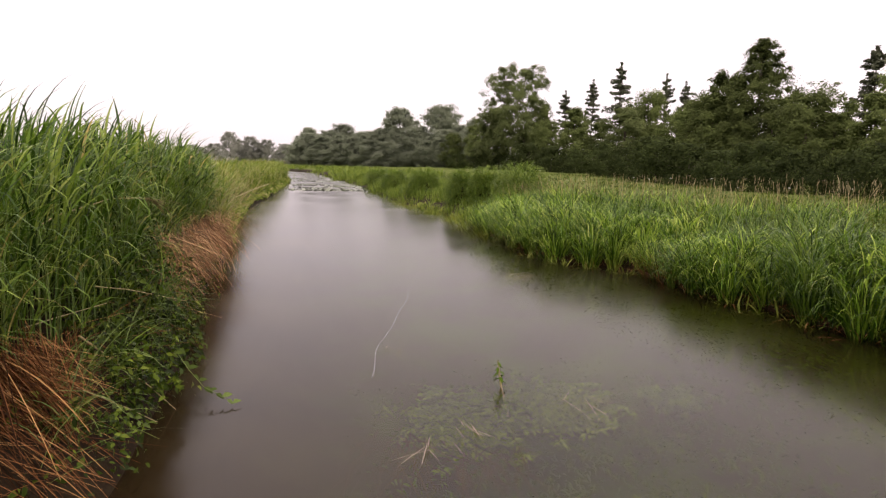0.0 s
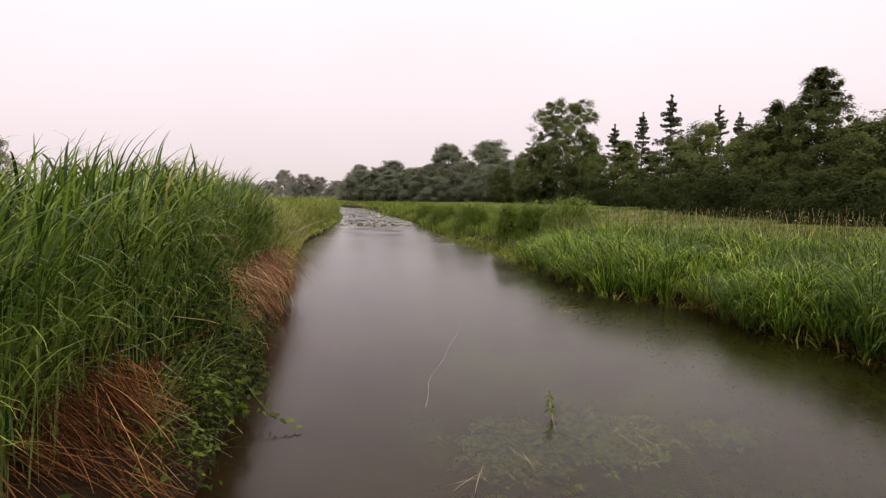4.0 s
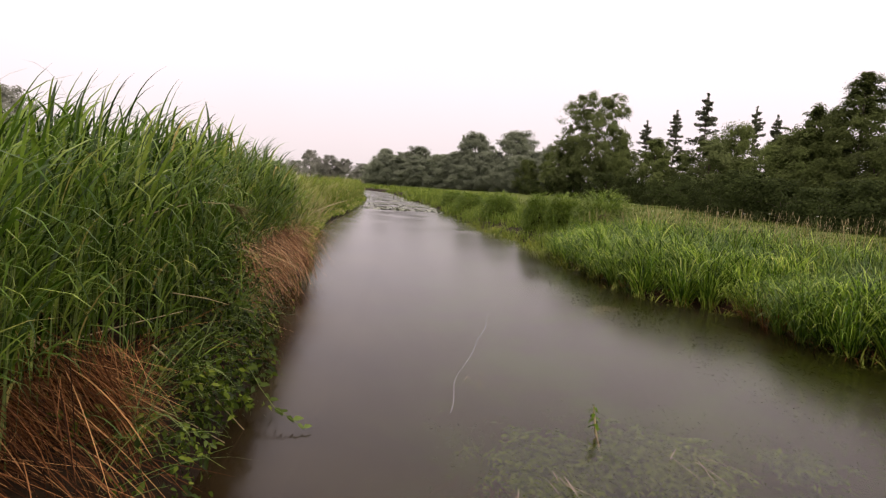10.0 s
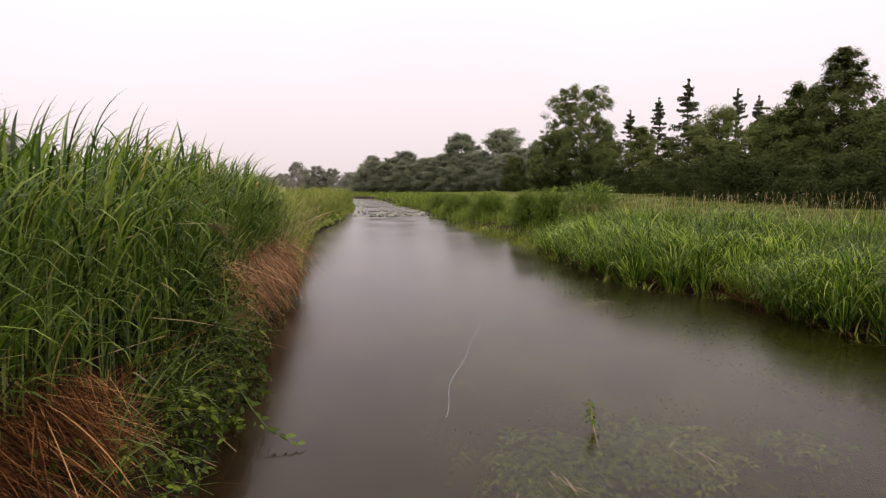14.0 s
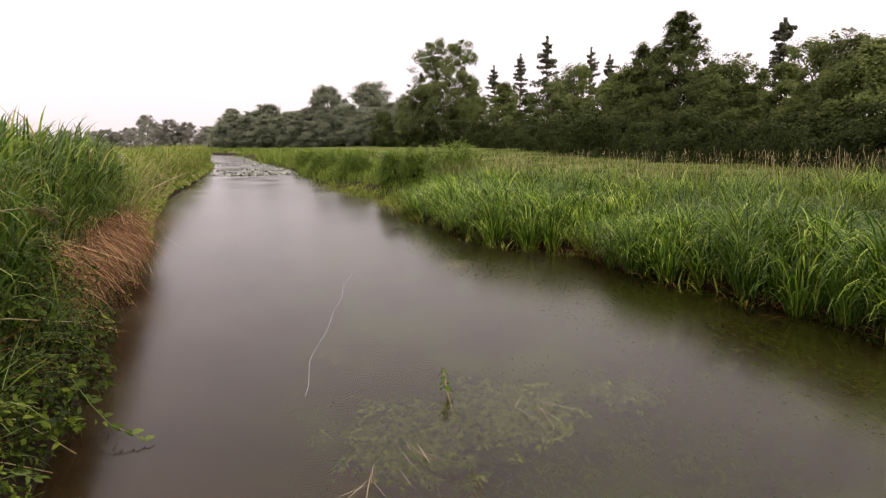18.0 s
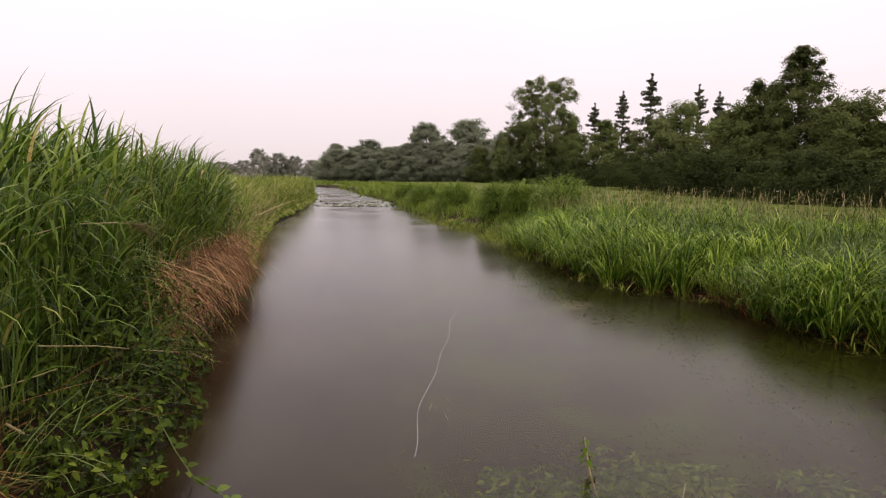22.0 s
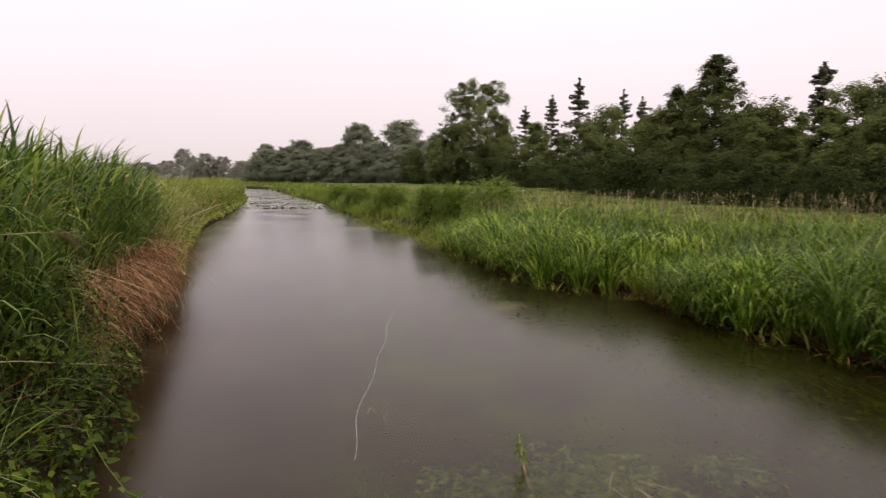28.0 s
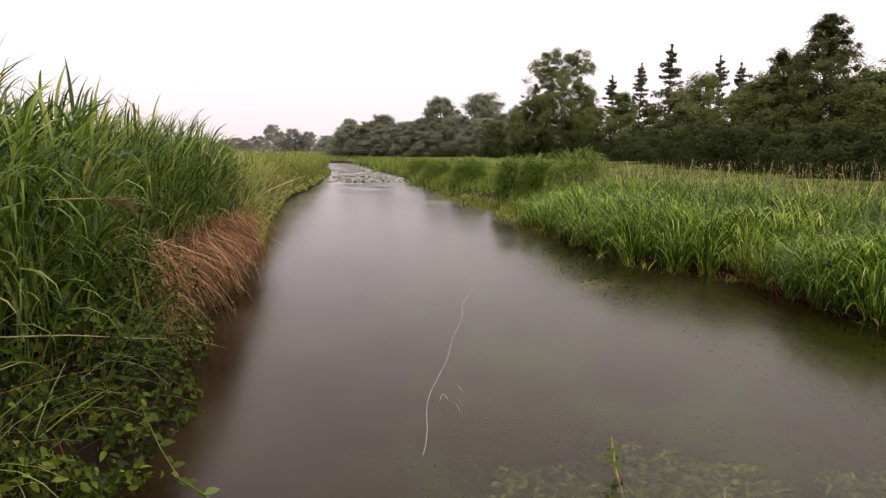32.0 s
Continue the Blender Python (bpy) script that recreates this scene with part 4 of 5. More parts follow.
def sedge_tussock(x, y, r, top, label):
    """A rounded, dense dome of fine leaves that all arch outwards."""
    ob = thing("sedge_tussock", label, "sedge", "sedge tussocks on the bank")
    n = 5600
    a = uniform(-np.pi, np.pi, n)
    p = np.arccos(uniform(0.0, 1, n)) * 0.96
    foot = float(ground_at(np.array([x]), np.array([y]))[0])
    lump = 1 + 0.10 * np.sin(a * 3 + x * 5) * np.sin(p * 2) + 0.06 * np.sin(a * 7 + y)
    q = uniform(0.55, 0.95, n) * lump
    ring, rise = np.sin(p) ** 0.75 * r * q, np.cos(p) ** 0.7 * (top - foot) * q
    base = np.stack([x + np.cos(a) * ring, y + np.sin(a) * ring, foot + rise - 0.06], -1)
    part("leaves", blades(base, uniform(0.14, 0.28, n), a + rng.normal(0, 0.6, n), 0.15 + 0.75 * p + np.abs(rng.normal(0, 0.22, n)), uniform(0.8, 2.2, n), uniform(0.014, 0.024, n), 4, 0.8, 0.1, 1.2), M_TUSSOCK, ob)
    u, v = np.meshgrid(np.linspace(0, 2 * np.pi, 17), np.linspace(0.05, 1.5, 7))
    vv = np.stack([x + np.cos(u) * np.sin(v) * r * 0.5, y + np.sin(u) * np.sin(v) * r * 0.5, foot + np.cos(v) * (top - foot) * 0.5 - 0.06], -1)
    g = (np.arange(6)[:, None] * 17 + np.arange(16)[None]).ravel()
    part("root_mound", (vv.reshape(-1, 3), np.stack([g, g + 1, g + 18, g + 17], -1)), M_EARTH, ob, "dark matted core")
    return ob


sedge_tussock(5.10, 16.8, 0.86, 1.72, "large dense green sedge tussock before the meadow")
sedge_tussock(4.52, 18.8, 0.54, 1.58, "dark green rounded sedge tussock")
sedge_tussock(3.98, 19.8, 0.58, 1.54, "dark green rounded sedge tussock near the water")
sedge_tussock(3.45, 25.0, 0.72, 1.48, "far green sedge tussock on the bank")
sedge_tussock(2.75, 31.0, 0.75, 1.35, "distant green sedge tussock on the bank")
sedge_tussock(2.35, 38.0, 0.80, 1.35, "distant rounded sedge tussock at the river's bend")

rosette = thing("waterside_rosette", "small yellow-green plant at the water's edge", "waterside plant", "yellow-green waterside plants")
n = 22
part("leaves", blades(np.stack([rng.normal(0, 0.07, n), rng.normal(0, 0.09, n), np.full(n, -0.04)], -1), uniform(0.08, 0.32, n), uniform(-3.1, 3.1, n), uniform(0.4, 1.4, n), uniform(0.0, 1.0, n), uniform(0.010, 0.022, n), 5, 0.4, 0.05), M_YELLOW, rosette)
spots = [(3.62, 9.7), (3.80, 9.45), (4.15, 9.05), (4.36, 8.75), (4.44, 8.5), (4.0, 9.2), (3.48, 10.3), (4.82, 6.1), (4.9, 5.5), (3.42, 11.6), (3.4, 12.6), (3.38, 13.4), (4.74, 6.5)]
for i, (x, y) in enumerate(spots):
    m_ = pose(x - 0.14, y, 0.02, 0, 0, i * 67) @ Matrix.Scale(0.8 + 0.12 * (i % 4), 4)
    if i == 0:
        rosette.matrix_world = m_
    else:
        copy_thing(rosette, m_).scale = [0.8 + 0.12 * (i % 4)] * 3

umbel = thing("umbel_flower", "white umbel flower on a thin stem in the meadow", "flower", "white meadow flowers")
part("stem", tube([(0, 0, 0), (0.01, 0, 0.5), (0.0, 0.01, 1.0)], [0.006, 0.005, 0.003], 5), M_REED_STEM, umbel)
n = 26
ua = uniform(-3.1, 3.1, n)
ur = 0.030 * np.sqrt(uniform(0, 1, n))
part("flower_head", leaves(np.stack([np.cos(ua) * ur, np.sin(ua) * ur, 1.0 + 0.02 - ur * 0.2], -1), np.full(n, 0.015), rng.normal(0, 0.25, (n, 3)) + np.array([0, 0, 1]), rng.normal(0, 1, (n, 3)), 0.9), M_FLOWER, umbel, "white flower head")
for i in range(20):
    y = 6.5 + (i * 0.618 % 1) * 11
    x = float(right_edge(y)) + 3.0 + (i * 0.381 % 1) * 4.5
    if i < 6:
        x, y = 5.55 + 0.1 * i, 16.6 + (i * 0.37 % 1) * 0.7
    s = 0.72 + 0.2 * (i * 0.77 % 1)
    m_ = pose(x, y, float(ground_at(np.array([x]), np.array([y]))[0]) - 0.02, 0, 0, i * 41)
    if i == 0:
        umbel.matrix_world = m_
    else:
        copy_thing(umbel, m_).scale = (s, s, s)
# red-brown dead stems in the gap between sedges
n = 340
dy = rng.normal(7.9, 0.35, n)
dx = right_edge(dy) + uniform(-0.06, 0.6, n)
stuff("dead_sedge", blades(np.stack([dx, dy, ground_at(dx, dy) - 0.02], -1), uniform(0.25, 0.6, n), rng.normal(3.1, 1.0, n), uniform(0.2, 1.0, n), uniform(0.2, 1.3, n), uniform(0.004, 0.009, n), 5, 0.6, 0.2), M_STRAW,
      "red-brown dead sedge at the water's edge", "dry grass")
n = 420
dy = uniform(4.2, 15, n)
dx = right_edge(dy) + uniform(-0.04, 0.2, n)
stuff("waterline_litter", blades(np.stack([dx, dy, np.full(n, 0.05)], -1), uniform(0.12, 0.4, n), rng.normal(3.1, 1.2, n), uniform(0.7, 1.5, n), uniform(0.0, 0.7, n), uniform(0.004, 0.010, n), 4, 0.6, 0.2), M_STRAW,
      "dead stems along the waterline under the sedge", "dry grass")


# ---- in the water ----
plant = thing("water_plant", "green leafy shoot standing out of the water", "water plant")
pb = np.array([(1.18, 4.02, -0.25), (1.16, 4.08, -0.08), (1.14, 4.15, 0.03), (1.13, 4.16, 0.12), (1.12, 4.17, 0.20)])
plant_stem = part("stem", tube(pb, [0.009, 0.009, 0.008, 0.006, 0.003], 6), M_PALE, plant, "pale bare stem")
for i in range(12):
    c = pb[2] + (pb[4] - pb[2]) * (0.15 + 0.85 * i / 11)
    a = i * 2.4
    part("leaf", leaves(c[None], np.array([0.065 - 0.002 * i]), np.array([[math.cos(a) * 0.4, math.sin(a) * 0.4, 0.9]]), np.array([[math.cos(a), math.sin(a), 0.3]]), 0.5), M_DEEP_WEED, plant_stem)


def stem_clump(name, label, x, y, n, length, az, material):
    ob = thing(name, label, "floating stems")
    for i in range(n):
        b = np.array([[x + rng.normal(0, 0.06), y + rng.normal(0, 0.06), 0.004 + 0.004 * i]])
        part("stem", blades(b, uniform(*length, 1), np.array([az]) + rng.normal(0, 0.4, 1), np.array([1.5]), uniform(0.03, 0.12, 1), uniform(0.0025, 0.005, 1), 4, 0.3, 0.3), material, ob)
    return ob


stem_clump("floating_stems", "pale stems floating on the water", 1.64, 3.88, 6, (0.2, 0.44), -1.25, M_PALE)
stem_clump("floating_stems", "few pale green stems breaking the water surface", 1.15, 3.92, 3, (0.15, 0.3), -1.5, M_WEED)
stem_clump("floating_stems", "pale green stems floating among water weed", 0.74, 3.52, 7, (0.12, 0.28), -1.3, M_PALE)
stem_clump("floating_stems", "thin pale stems drifting over brown weed", 0.50, 3.32, 6, (0.15, 0.3), -1.6, M_PALE)
stem_clump("floating_stems", "thin yellowish stems drifting in shallow water", 0.92, 3.22, 6, (0.12, 0.3), -1.2, M_TRAIL)
stem_clump("floating_litter", "clump of dead stems floating on the water", 2.38, 8.15, 22, (0.10, 0.42), 0.1, M_PALE)
stem_clump("floating_stems", "few pale stems floating in mid river", 0.50, 5.15, 5, (0.08, 0.18), -1.6, M_PALE)


def weed_bed(name, label, n, x0, x1, y0, y1, z, size, material):
    x, y = uniform(x0, x1, n), uniform(y0, y1, n)
    u, v = (x - x0) / (x1 - x0) * 2 - 1, (y - y0) / (y1 - y0) * 2 - 1
    ok = (u * u + v * v + 0.6 * wave(x, y, 0.35, 0.8) < uniform(0.1, 1.1, n)) & (wave(x, y, 0.17, 2.2) > uniform(-0.6, 0.5, n))
    x, y = x[ok], y[ok]
    n = len(x)
    c = np.stack([x, y, uniform(*z, n)], -1)
    v1 = leaves(c, uniform(*size, n), rng.normal(0, 0.4, (n, 3)) + np.array([0, 0, 1]), rng.normal(0, 0.8, (n, 3)) + np.array([0.3, -0.9, 0]), 0.26)
    stuff(name, v1, material, label, "water weed")


weed_bed("weed_bed", "thin green film of weed deep in mid river", 16000, 0.0, 3.2, 2.4, 5.2, (-0.26, -0.12), (0.03, 0.065), M_DEEP_WEED)
weed_bed("weed_bed", "dark green weed in the shallows under the sedge bank", 26000, 2.9, 5.6, 2.0, 9.2, (-0.26, -0.07), (0.03, 0.075), M_DEEP_WEED)
weed_bed("weed_bed", "drowned weed by the sedge bank", 9000, 2.2, 3.8, 7.5, 14.0, (-0.18, -0.06), (0.03, 0.07), M_DEEP_WEED)


def weed_patch(label, x, y, rx, ry, n, z):
    """Drowned weed: leafy shoots close together, each a tuft of small leaves."""
    a, q = uniform(-np.pi, np.pi, n), np.sqrt(uniform(0, 1, n)) * (1 + 0.25 * rng.normal(0, 1, n))
    cx, cy = x + np.cos(a) * q * rx, y + np.sin(a) * q * ry
    per = 26
    c = np.repeat(np.stack([cx, cy, uniform(z - 0.08, z, n)], -1), per, 0)
    th = uniform(-np.pi, np.pi, n * per)
    c = c + np.stack([np.cos(th), np.sin(th), rng.normal(0, 0.4, n * per)], -1) * uniform(0.0, 0.035, n * per)[:, None]
    c[:, 2] = np.minimum(c[:, 2], -0.03)
    v1 = leaves(c, uniform(0.022, 0.052, n * per), rng.normal(0, 0.5, (n * per, 3)) + np.array([0, 0, 1]), np.stack([np.cos(th), np.sin(th) - 0.5, 0 * th], -1), 0.42)
    stuff("weed_patch", v1, M_WEED, label, "water weed")


weed_patch("leafy green water weed in a drowned patch mid river", 0.78, 3.80, 0.34, 0.48, 260, -0.03)
weed_patch("leafy green water weed beside floating pale stems", 1.55, 3.95, 0.36, 0.42, 260, -0.025)
weed_patch("small drowned patch of green water weed", 2.38, 3.98, 0.22, 0.20, 60, -0.03)
n = 150
wx, wy = np.concatenate([uniform(0.05, 0.5, 90), uniform(0.55, 1.0, 60)]), np.concatenate([uniform(3.2, 3.75, 90), uniform(3.05, 3.45, 60)])
stuff("trailing_weed", blades(np.stack([wx, wy, np.full(n, -0.06)], -1), uniform(0.2, 0.5, n), rng.normal(-1.5, 0.5, n), np.full(n, 1.5), uniform(0.08, 0.4, n), uniform(0.004, 0.011, n), 6, 0.4, 0.2), M_TRAIL, "brown weed trailing under water in the current", "water weed")
n = 420
wx, wy = uniform(3.0, 4.9, n), uniform(3.0, 9.0, n)
ok = (wx < right_edge(wy) - 0.1) & (wave(wx, wy, 0.5, 1.3) > -0.1)
wx, wy = wx[ok], wy[ok]
n = len(wx)
stuff("ribbon_weed", blades(np.stack([wx, wy, uniform(-0.06, -0.03, n)], -1), uniform(0.25, 0.7, n), rng.normal(-1.7, 0.25, n), np.full(n, 1.57), uniform(0.0, 0.08, n), uniform(0.006, 0.016, n), 5, 0.3, 0.2), M_DEEP_WEED, "green ribbons of weed drawn out by the current", "water weed")
# mats of floating leaves where the river bends away
n = 2600
fy = uniform(32, 60, n)
fx = left_edge(fy) + (right_edge(fy) - left_edge(fy)) * (0.08 + 0.9 * uniform(0, 1, n))
ok = (wave(fx * 0.5, fy, 3.4, 1.0) + 0.5 * wave(fx, fy, 1.2, 0.4) > np.interp(fy, [30, 36, 46, 58], [0.75, 0.25, 0.2, 0.55]))
fx, fy = fx[ok], fy[ok]
n = len(fx)
stuff("floating_leaves", leaves(np.stack([fx, fy, uniform(0.008, 0.02, n)], -1), uniform(0.12, 0.34, n), np.tile([0, 0, 1.0], (n, 1)) + rng.normal(0, 0.02, (n, 3)), rng.normal(0, 1, (n, 3)), 0.8), M_PAD,
      "mats of floating leaves on the far water, paled for sky sheen", "water weed")
line = thing("fishing_line", "thin white line lying on the water", "line")
lt = np.linspace(0, 1, 60)
lx = np.interp(lt, [0, 0.2, 0.4, 0.55, 0.7, 0.85, 1], [1.10, 0.90, 0.72, 0.60, 0.42, 0.30, 0.20]) + 0.02 * np.sin(lt * 21)
part("strand", tube(np.stack([lx, 8.6 - 4.15 * lt, 0.004 + 0 * lt], -1), np.full(60, 0.0011), 4), M_LINE, line)


# ---- trees ----
def spray(c, size, out, loose=0.55):
    """Small leaf sprays at c, each a small blade that faces roughly along out."""
    n = len(c)
    nrm = out + rng.normal(0, loose, (n, 3))
    nrm /= np.linalg.norm(nrm, axis=1, keepdims=True) + 1e-9
    h = np.cross(nrm, rng.normal(0, 1, (n, 3)))
    h /= np.linalg.norm(h, axis=1, keepdims=True) + 1e-9
    r = np.cross(h, nrm)
    s = size[:, None]
    v = np.stack([c - h * s * 0.6, c + r * s * 0.42, c + h * s * 0.6 + nrm * s * 0.1, c - r * s * 0.42], 1).reshape(-1, 3)
    return v, np.arange(n * 4).reshape(-1, 4)


def broadleaf(label, group, height, spread, low, material, n_lumps=40, per=150, leaf=0.26, seed=1, pointed=False, lump=1.0, gaps=0.0, taper=0.74):
    """A broadleaved tree: tapered trunk, limbs that reach into the crown, a crown of overlapping leafy boughs with an uneven outline."""
    global rng
    kept, rng = rng, np.random.default_rng(seed)
    ob = thing("broadleaf_tree", label, "tree", group)
    k = 7
    u = np.linspace(0, 1, k)
    trunk = np.stack([0.25 * np.sin(u * 3 + seed) * u, 0.25 * np.cos(u * 2.3 + seed) * u, u * height * 0.88], -1)
    stem = part("trunk", tube(trunk, np.interp(u, [0, 0.1, 1], [0.26, 0.19, 0.03]) * height / 14, 8), M_BARK, ob)
    lumps, rad = [], []
    for i in range(n_lumps):
        q = (i + 0.5) / n_lumps
        f = low + (1 - low) * q ** (1.15 if pointed else 0.9)
        g = (f - low) / (1 - low)
        a = i * 2.4 + rng.uniform(-0.9, 0.9)
        ragged = 1 + 0.13 * math.sin(a * 2 + g * 6 + seed) + (0.06 if pointed else 0.12) * math.sin(a * 3 - g * 11 + seed * 2)
        wide = (1.03 - g) ** 0.74 if pointed else math.sin(math.pi * (0.22 + taper * g)) ** 0.55
        r = lump * spread * rng.uniform(0.13, 0.27) * (1 - (0.5 if pointed else 0.25) * g)
        reach = max(0.0, spread * wide * ragged - r * 0.8) * rng.uniform(0.1, 1.0) ** 0.45
        lumps.append((reach * math.cos(a), reach * math.sin(a), min(height * f + rng.uniform(-0.04, 0.04) * height, height - r * 0.7)))
        rad.append(r)
    lumps, rad = np.array(lumps), np.array(rad)
    lumps[:, :2] += np.stack([np.interp(lumps[:, 2] / height, u * 0.88, trunk[:, j]) for j in range(2)], -1)
    for i in range(0, n_lumps, max(2, n_lumps // 14)):
        e = lumps[i]
        f = min(0.86, max(0.12, (e[2] / height) * 0.75)) / 0.88
        s = np.array([np.interp(f, u, trunk[:, j]) for j in range(3)])
        t = np.linspace(0, 1, 5)[:, None]
        p = s + (e - s) * t + np.array([0, 0, 1.0]) * (np.sin(t * 3.1) * 0.05 * height)
        part("limb", tube(p, np.linspace(0.075, 0.015, 5) * height / 14, 5), M_BARK, stem)
    twigs = 16
    tc = np.repeat(lumps, twigs, 0)
    tg = rng.normal(0, 1, tc.shape) + np.array([0, 0, 0.25])
    tg /= np.linalg.norm(tg, axis=1, keepdims=True)
    tr = np.repeat(rad, twigs)
    tc = tc + tg * (tr * uniform(0.25, 1.25, len(tc)))[:, None] * np.array([1, 1, 0.8])
    if gaps:
        ok = uniform(0, 1, len(tc)) > gaps
        tc, tg, tr = tc[ok], tg[ok], tr[ok]
    sub = max(5, per // twigs)
    c, g = np.repeat(tc, sub, 0), rng.normal(0, 1, (len(tc) * sub, 3))
    q = c + g * np.repeat(tr * uniform(0.26, 0.52, len(tr)), sub)[:, None] * np.array([1, 1, 0.75])
    axis = np.stack([0 * q[:, 0], 0 * q[:, 0], np.clip(q[:, 2] * 0.85, height * low, height * 0.7)], -1)
    out = q - axis
    out /= np.linalg.norm(out, axis=1, keepdims=True) + 1e-9
    out = out * 0.75 + np.repeat(tg, sub, 0) * 0.22 + g * 0.10 + np.array([0, 0, 0.35])
    q[:, 2] = np.clip(q[:, 2], 0.15, height * 1.02)
    part("crown", spray(q, uniform(0.55, 1.35, len(q)) * leaf, out, 0.30), material, ob)
    rng = kept
    return ob


def conifer(label, group, height, spread, bare, seed, ragged=0.35):
    """A tall conifer: straight trunk and few uneven, drooping boughs hung with needle sprays, with sky between them."""
    global rng
    kept, rng = rng, np.random.default_rng(seed)
    ob = thing("conifer_tree", label, "tree", group)
    u = np.linspace(0, 1, 8)
    stem = part("trunk", tube(np.stack([0.14 * np.sin(u * 5), 0.14 * np.cos(u * 4), u * height], -1), np.interp(u, [0, 1], [0.20, 0.02]), 7), M_BARK, ob)
    cs, outs = [], []
    z, i = bare * height, 0
    while z < height * 0.96:
        f = (z / height - bare) / (1 - bare)
        for b in range(4):
            if rng.uniform() < 0.16:
                continue
            a = i * 0.9 + b * 1.571 + rng.uniform(-0.5, 0.5)
            L = spread * (0.36 + 0.64 * (1 - f)) * (1.02 - f) ** 0.34 * rng.uniform(0.80 - ragged, 1.0) * (1 if f > 0.12 else 0.7) + 0.15
            t = np.linspace(0.12, 1, 7)
            rise = rng.uniform(0.0, 0.40)
            zz = z + rng.uniform(-0.022, 0.022) * height
            p = np.stack([np.cos(a) * L * t, np.sin(a) * L * t, zz + L * (rise * t - 0.46 * t ** 2 + 0.34 * t ** 3)], -1)
            part("bough", tube(p[::2], [0.035, 0.028, 0.018, 0.008], 4), M_BARK, stem)
            w = 0.10 + 0.24 * (1 - f) * np.sin(np.pi * np.clip(t * 0.9, 0, 1))
            k = 17
            c = np.repeat(p, k, 0) + rng.normal(0, 1, (7 * k, 3)) * np.repeat(np.stack([w, w, 0.34 * w + 0.02], -1), k, 0)
            c[:, 2] -= np.abs(rng.normal(0, 0.12, 7 * k))
            cs.append(c)
            outs.append(np.tile([math.cos(a) * 0.35, math.sin(a) * 0.35, 0.75], (7 * k, 1)))
        z += height * rng.uniform(0.040, 0.085) * (1.05 - 0.55 * f)
        i += 1
    top = np.stack([rng.normal(0, 0.09, 60), rng.normal(0, 0.09, 60), uniform(height * 0.93, height * 1.01, 60)], -1)
    cs.append(top)
    outs.append(np.tile([0.2, 0.2, 0.6], (60, 1)))
    c = np.concatenate(cs)
    part("crown", spray(c, uniform(0.16, 0.36, len(c)), np.concatenate(outs), 0.5), M_NEEDLE, ob)
    rng = kept
    return ob


EYE = (-0.06, 1.0)


def at_bearing(deg, dist):
    return EYE[0] + dist * math.sin(radians(deg)), EYE[1] + dist * math.cos(radians(deg))


def set_tree(ob, used, deg, dist, height, own, wide=1.0, turn=0.0):
    x, y = at_bearing(deg, dist)
    foot = float(ground_at(np.array([x]), np.array([y]))[0]) - 0.1
    s = (height + 0.28 - foot) / own
    m_ = pose(x, y, foot, 0, 0, turn)
    if used:
        o = copy_thing(ob, m_)
    else:
        o = ob
        o.matrix_world = m_
    o.scale = (s * wide, s * wide, s)
    return o


BELT = "trees beyond the meadow"
# single trees that stand out of the belt
set_tree(broadleaf("tall open-crowned pale green tree above a hedge", BELT, 16.4, 6.0, 0.16, M_TREE_LIGHT, 240, 260, 0.19, 3, False, 0.60, 0.12, 0.62), False, 16.6, 95, 15.9, 16.4)
set_tree(broadleaf("tallest dark green tree with a pointed crown", BELT, 14.2, 6.9, 0.05, M_TREE, 300, 270, 0.17, 4, True, 0.52, 0.24), False, 36.9, 70, 14.1, 14.2)
pine = conifer("dark narrow conifer above broadleaved trees", BELT, 16.5, 4.6, 0.30, 11, 0.45)
set_tree(pine, False, 25.55, 95, 16.2, 16.5)
for deg, h, wd, turn in ((20.8, 12.3, 1.0, 50), (23.2, 13.9, 0.9, 120), (29.4, 14.4, 0.85, 200), (31.0, 13.3, 0.9, 290)):
    set_tree(pine, True, deg, 95, h, 16.5, wd, turn)
spruce = conifer("dark ragged conifer with a leaning top", BELT, 12.6, 3.6, 0.2, 23, 0.5)
set_tree(spruce, False, 44.6, 70, 12.6, 12.6)
set_tree(spruce, True, 52.0, 66, 11.8, 12.6, 1.0, 80)
oak = broadleaf("dark green broadleaved tree in the belt beyond the meadow", BELT, 9.0, 3.9, 0.03, M_TREE, 60, 330, 0.18, 31, False, 0.95)
ash = broadleaf("mid-green broadleaved tree in the belt beyond the meadow", BELT, 9.0, 3.5, 0.03, M_TREE_LIGHT, 56, 330, 0.18, 37, False, 0.95)
elm = broadleaf("dark bushy tree in the belt beyond the meadow", BELT, 9.0, 4.4, 0.02, M_TREE, 60, 330, 0.18, 41, True, 0.95)
mist_oak = broadleaf("broadleaved tree beyond the river, leaf colour greyed for rain haze", BELT, 9.0, 4.0, 0.03, M_TREE_MIST, 110, 240, 0.20, 43, False, 0.95)
far_oak = broadleaf("distant broadleaved tree, leaf colour paled for rain haze", BELT, 10.0, 5.2, 0.04, M_TREE_HAZE, 80, 150, 0.28, 47, False, 0.9)
birch = broadleaf("slender light green tree with an open crown", BELT, 9.0, 2.6, 0.12, M_TREE_LIGHT, 60, 80, 0.20, 59, False, 0.8, 0.3)
kinds = [oak, ash, elm]
used = {oak: False, elm: False, ash: False, far_oak: False, mist_oak: False}
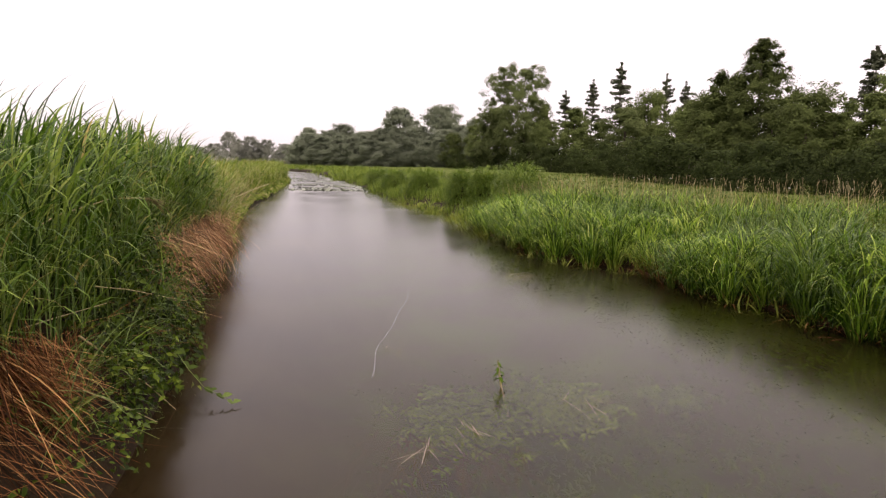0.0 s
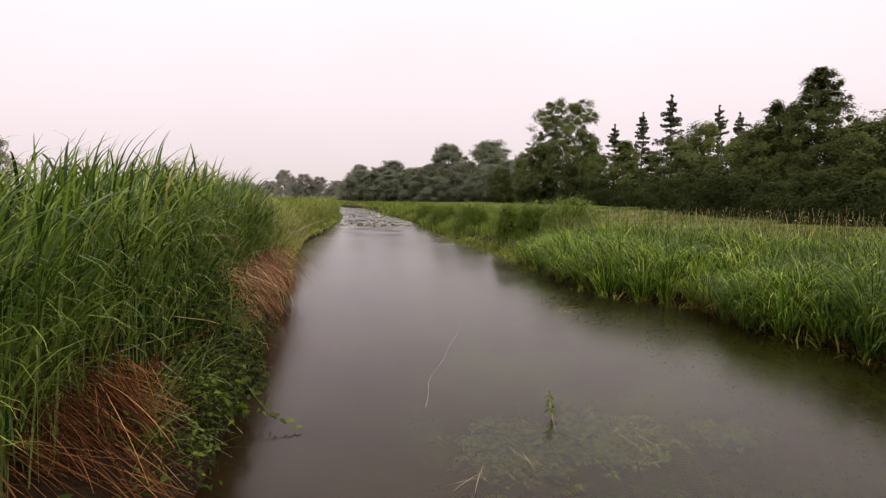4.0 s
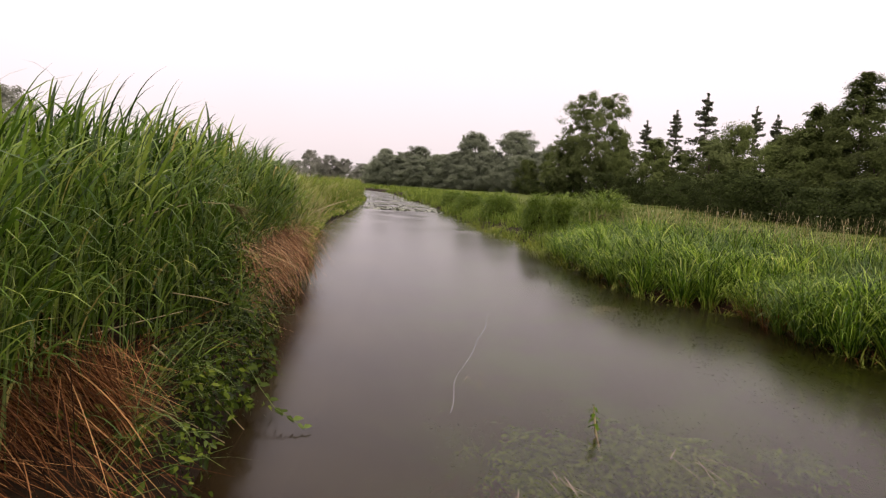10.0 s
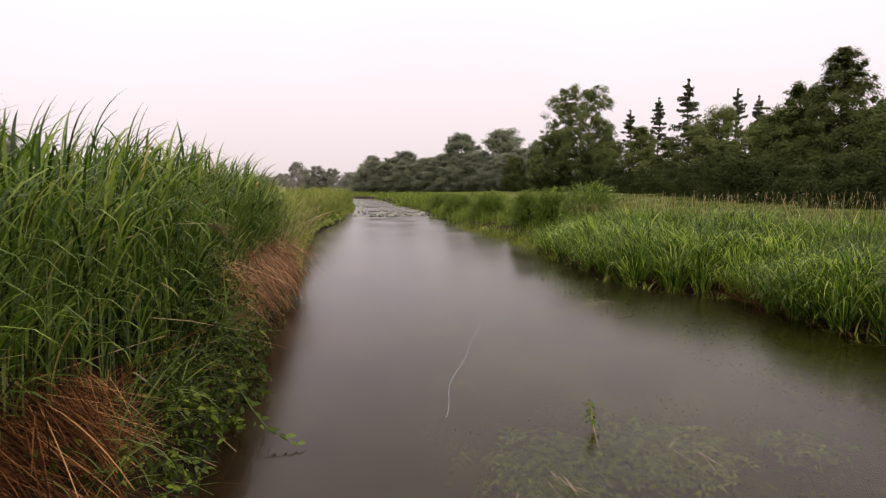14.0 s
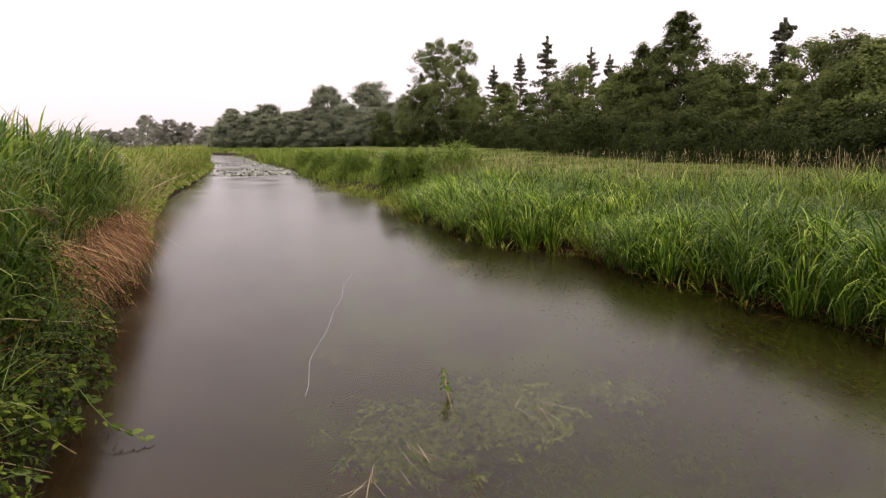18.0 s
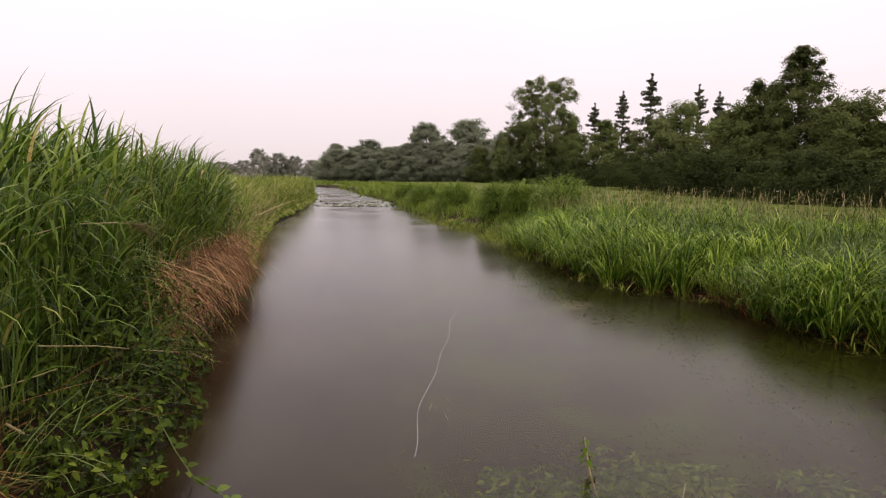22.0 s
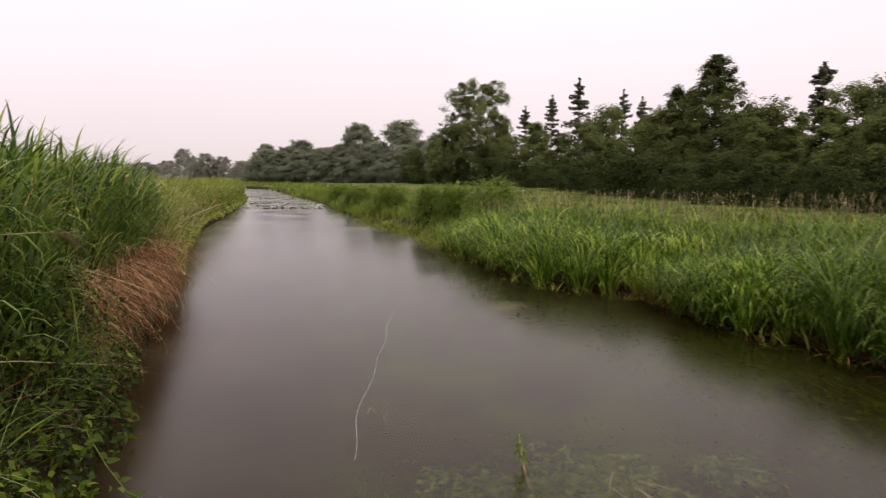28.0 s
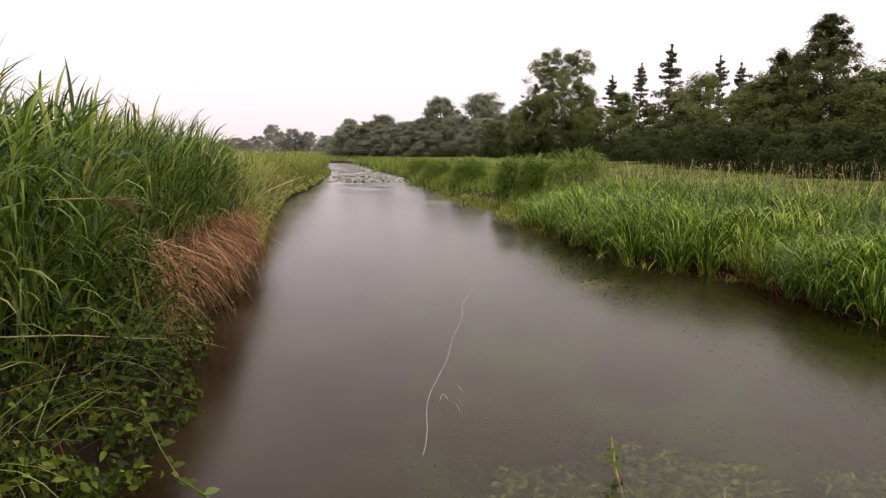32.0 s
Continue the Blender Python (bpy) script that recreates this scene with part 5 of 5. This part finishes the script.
# front row of the belt: bearing, distance, height
step = 0
deg = 10.5
while deg < 66:
    dist = float(np.interp(deg, [10, 16.5, 23, 30, 38.7, 45, 50, 66], [118, 92, 82, 74, 67, 60, 55, 46]))
    top = float(np.interp(deg, [10, 14, 20, 25, 30, 36, 42, 48, 66], [9.0, 8.6, 7.6, 8.0, 8.2, 8.0, 6.8, 7.2, 7.6]))
    ob = kinds[(step * 5 + step // 3) % 3]
    set_tree(ob, used[ob], deg, dist * (0.97 + 0.06 * (step * 0.618 % 1)), top * (0.76 + 0.40 * (step * 0.381 % 1)), 9.0, 1.0 + 0.25 * (step * 0.27 % 1), step * 77)
    used[ob] = True
    deg += 2.0 + 0.6 * (step * 0.71 % 1)
    step += 1
for deg, dist, h in ((28.3, 90, 11.6), (27.0, 88, 9.5), (33.0, 72, 9.0), (33.8, 72, 11.4), (35.1, 73, 11.2), (38.8, 74, 8.8), (39.9, 72, 7.6), (41.0, 72, 7.6), (43.2, 66, 7.4), (46.8, 62, 9.4), (49.5, 60, 9.2), (31.8, 76, 8.8), (22.0, 92, 9.4), (18.8, 94, 9.8), (14.4, 98, 10.0)):
    ob = kinds[int(deg * 7) % 3]
    set_tree(ob, True, deg, dist, h, 9.0, 0.8, deg * 31)
for i, (deg, dist, h) in enumerate(((41.6, 71, 9.8), (32.2, 88, 11.2), (26.4, 90, 10.2), (48.4, 60, 9.6), (18.6, 96, 10.4), (13.4, 100, 10.4))):
    set_tree(birch, i > 0, deg, dist, h, 9.0, 1.0, deg * 17)
# low scrub that closes the foot of the belt, its colour darkened for shade there
scrub = broadleaf("low scrub at the foot of the trees, shade in its colour", BELT, 4.0, 3.6, 0.0, M_SCRUB_SHADE, 34, 220, 0.17, 53)
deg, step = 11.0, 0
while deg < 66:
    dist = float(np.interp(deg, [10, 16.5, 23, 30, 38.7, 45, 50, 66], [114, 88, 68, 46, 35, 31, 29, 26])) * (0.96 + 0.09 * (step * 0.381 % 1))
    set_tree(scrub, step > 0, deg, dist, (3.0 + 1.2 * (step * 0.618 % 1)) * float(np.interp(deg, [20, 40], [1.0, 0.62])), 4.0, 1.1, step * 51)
    deg += float(np.interp(deg, [20, 40], [2.2, 3.2]))
    step += 1
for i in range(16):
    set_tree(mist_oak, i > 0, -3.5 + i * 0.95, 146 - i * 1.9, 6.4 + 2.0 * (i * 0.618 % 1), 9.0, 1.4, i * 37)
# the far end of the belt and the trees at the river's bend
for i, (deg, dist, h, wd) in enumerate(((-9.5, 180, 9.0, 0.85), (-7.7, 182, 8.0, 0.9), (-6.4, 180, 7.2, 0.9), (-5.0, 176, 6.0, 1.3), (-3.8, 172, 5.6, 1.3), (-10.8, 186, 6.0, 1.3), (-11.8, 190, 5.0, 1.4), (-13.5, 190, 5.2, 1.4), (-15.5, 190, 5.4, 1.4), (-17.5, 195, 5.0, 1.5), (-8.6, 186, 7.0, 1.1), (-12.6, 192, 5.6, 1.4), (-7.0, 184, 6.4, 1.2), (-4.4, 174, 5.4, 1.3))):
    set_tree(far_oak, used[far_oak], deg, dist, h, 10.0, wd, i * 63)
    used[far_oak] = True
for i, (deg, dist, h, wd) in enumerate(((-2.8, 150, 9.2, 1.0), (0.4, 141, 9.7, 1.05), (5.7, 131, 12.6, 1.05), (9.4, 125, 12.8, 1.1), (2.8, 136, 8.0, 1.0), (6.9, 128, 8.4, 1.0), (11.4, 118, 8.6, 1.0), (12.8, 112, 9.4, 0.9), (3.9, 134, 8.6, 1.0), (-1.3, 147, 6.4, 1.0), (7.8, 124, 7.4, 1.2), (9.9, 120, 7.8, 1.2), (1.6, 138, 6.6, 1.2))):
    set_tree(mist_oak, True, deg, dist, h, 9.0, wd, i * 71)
set_tree(far_oak, True, -33.0, 75, 8.5, 10.0, 1.0, 20)
set_tree(far_oak, True, -36.5, 75, 7.5, 10.0, 1.2, 90)
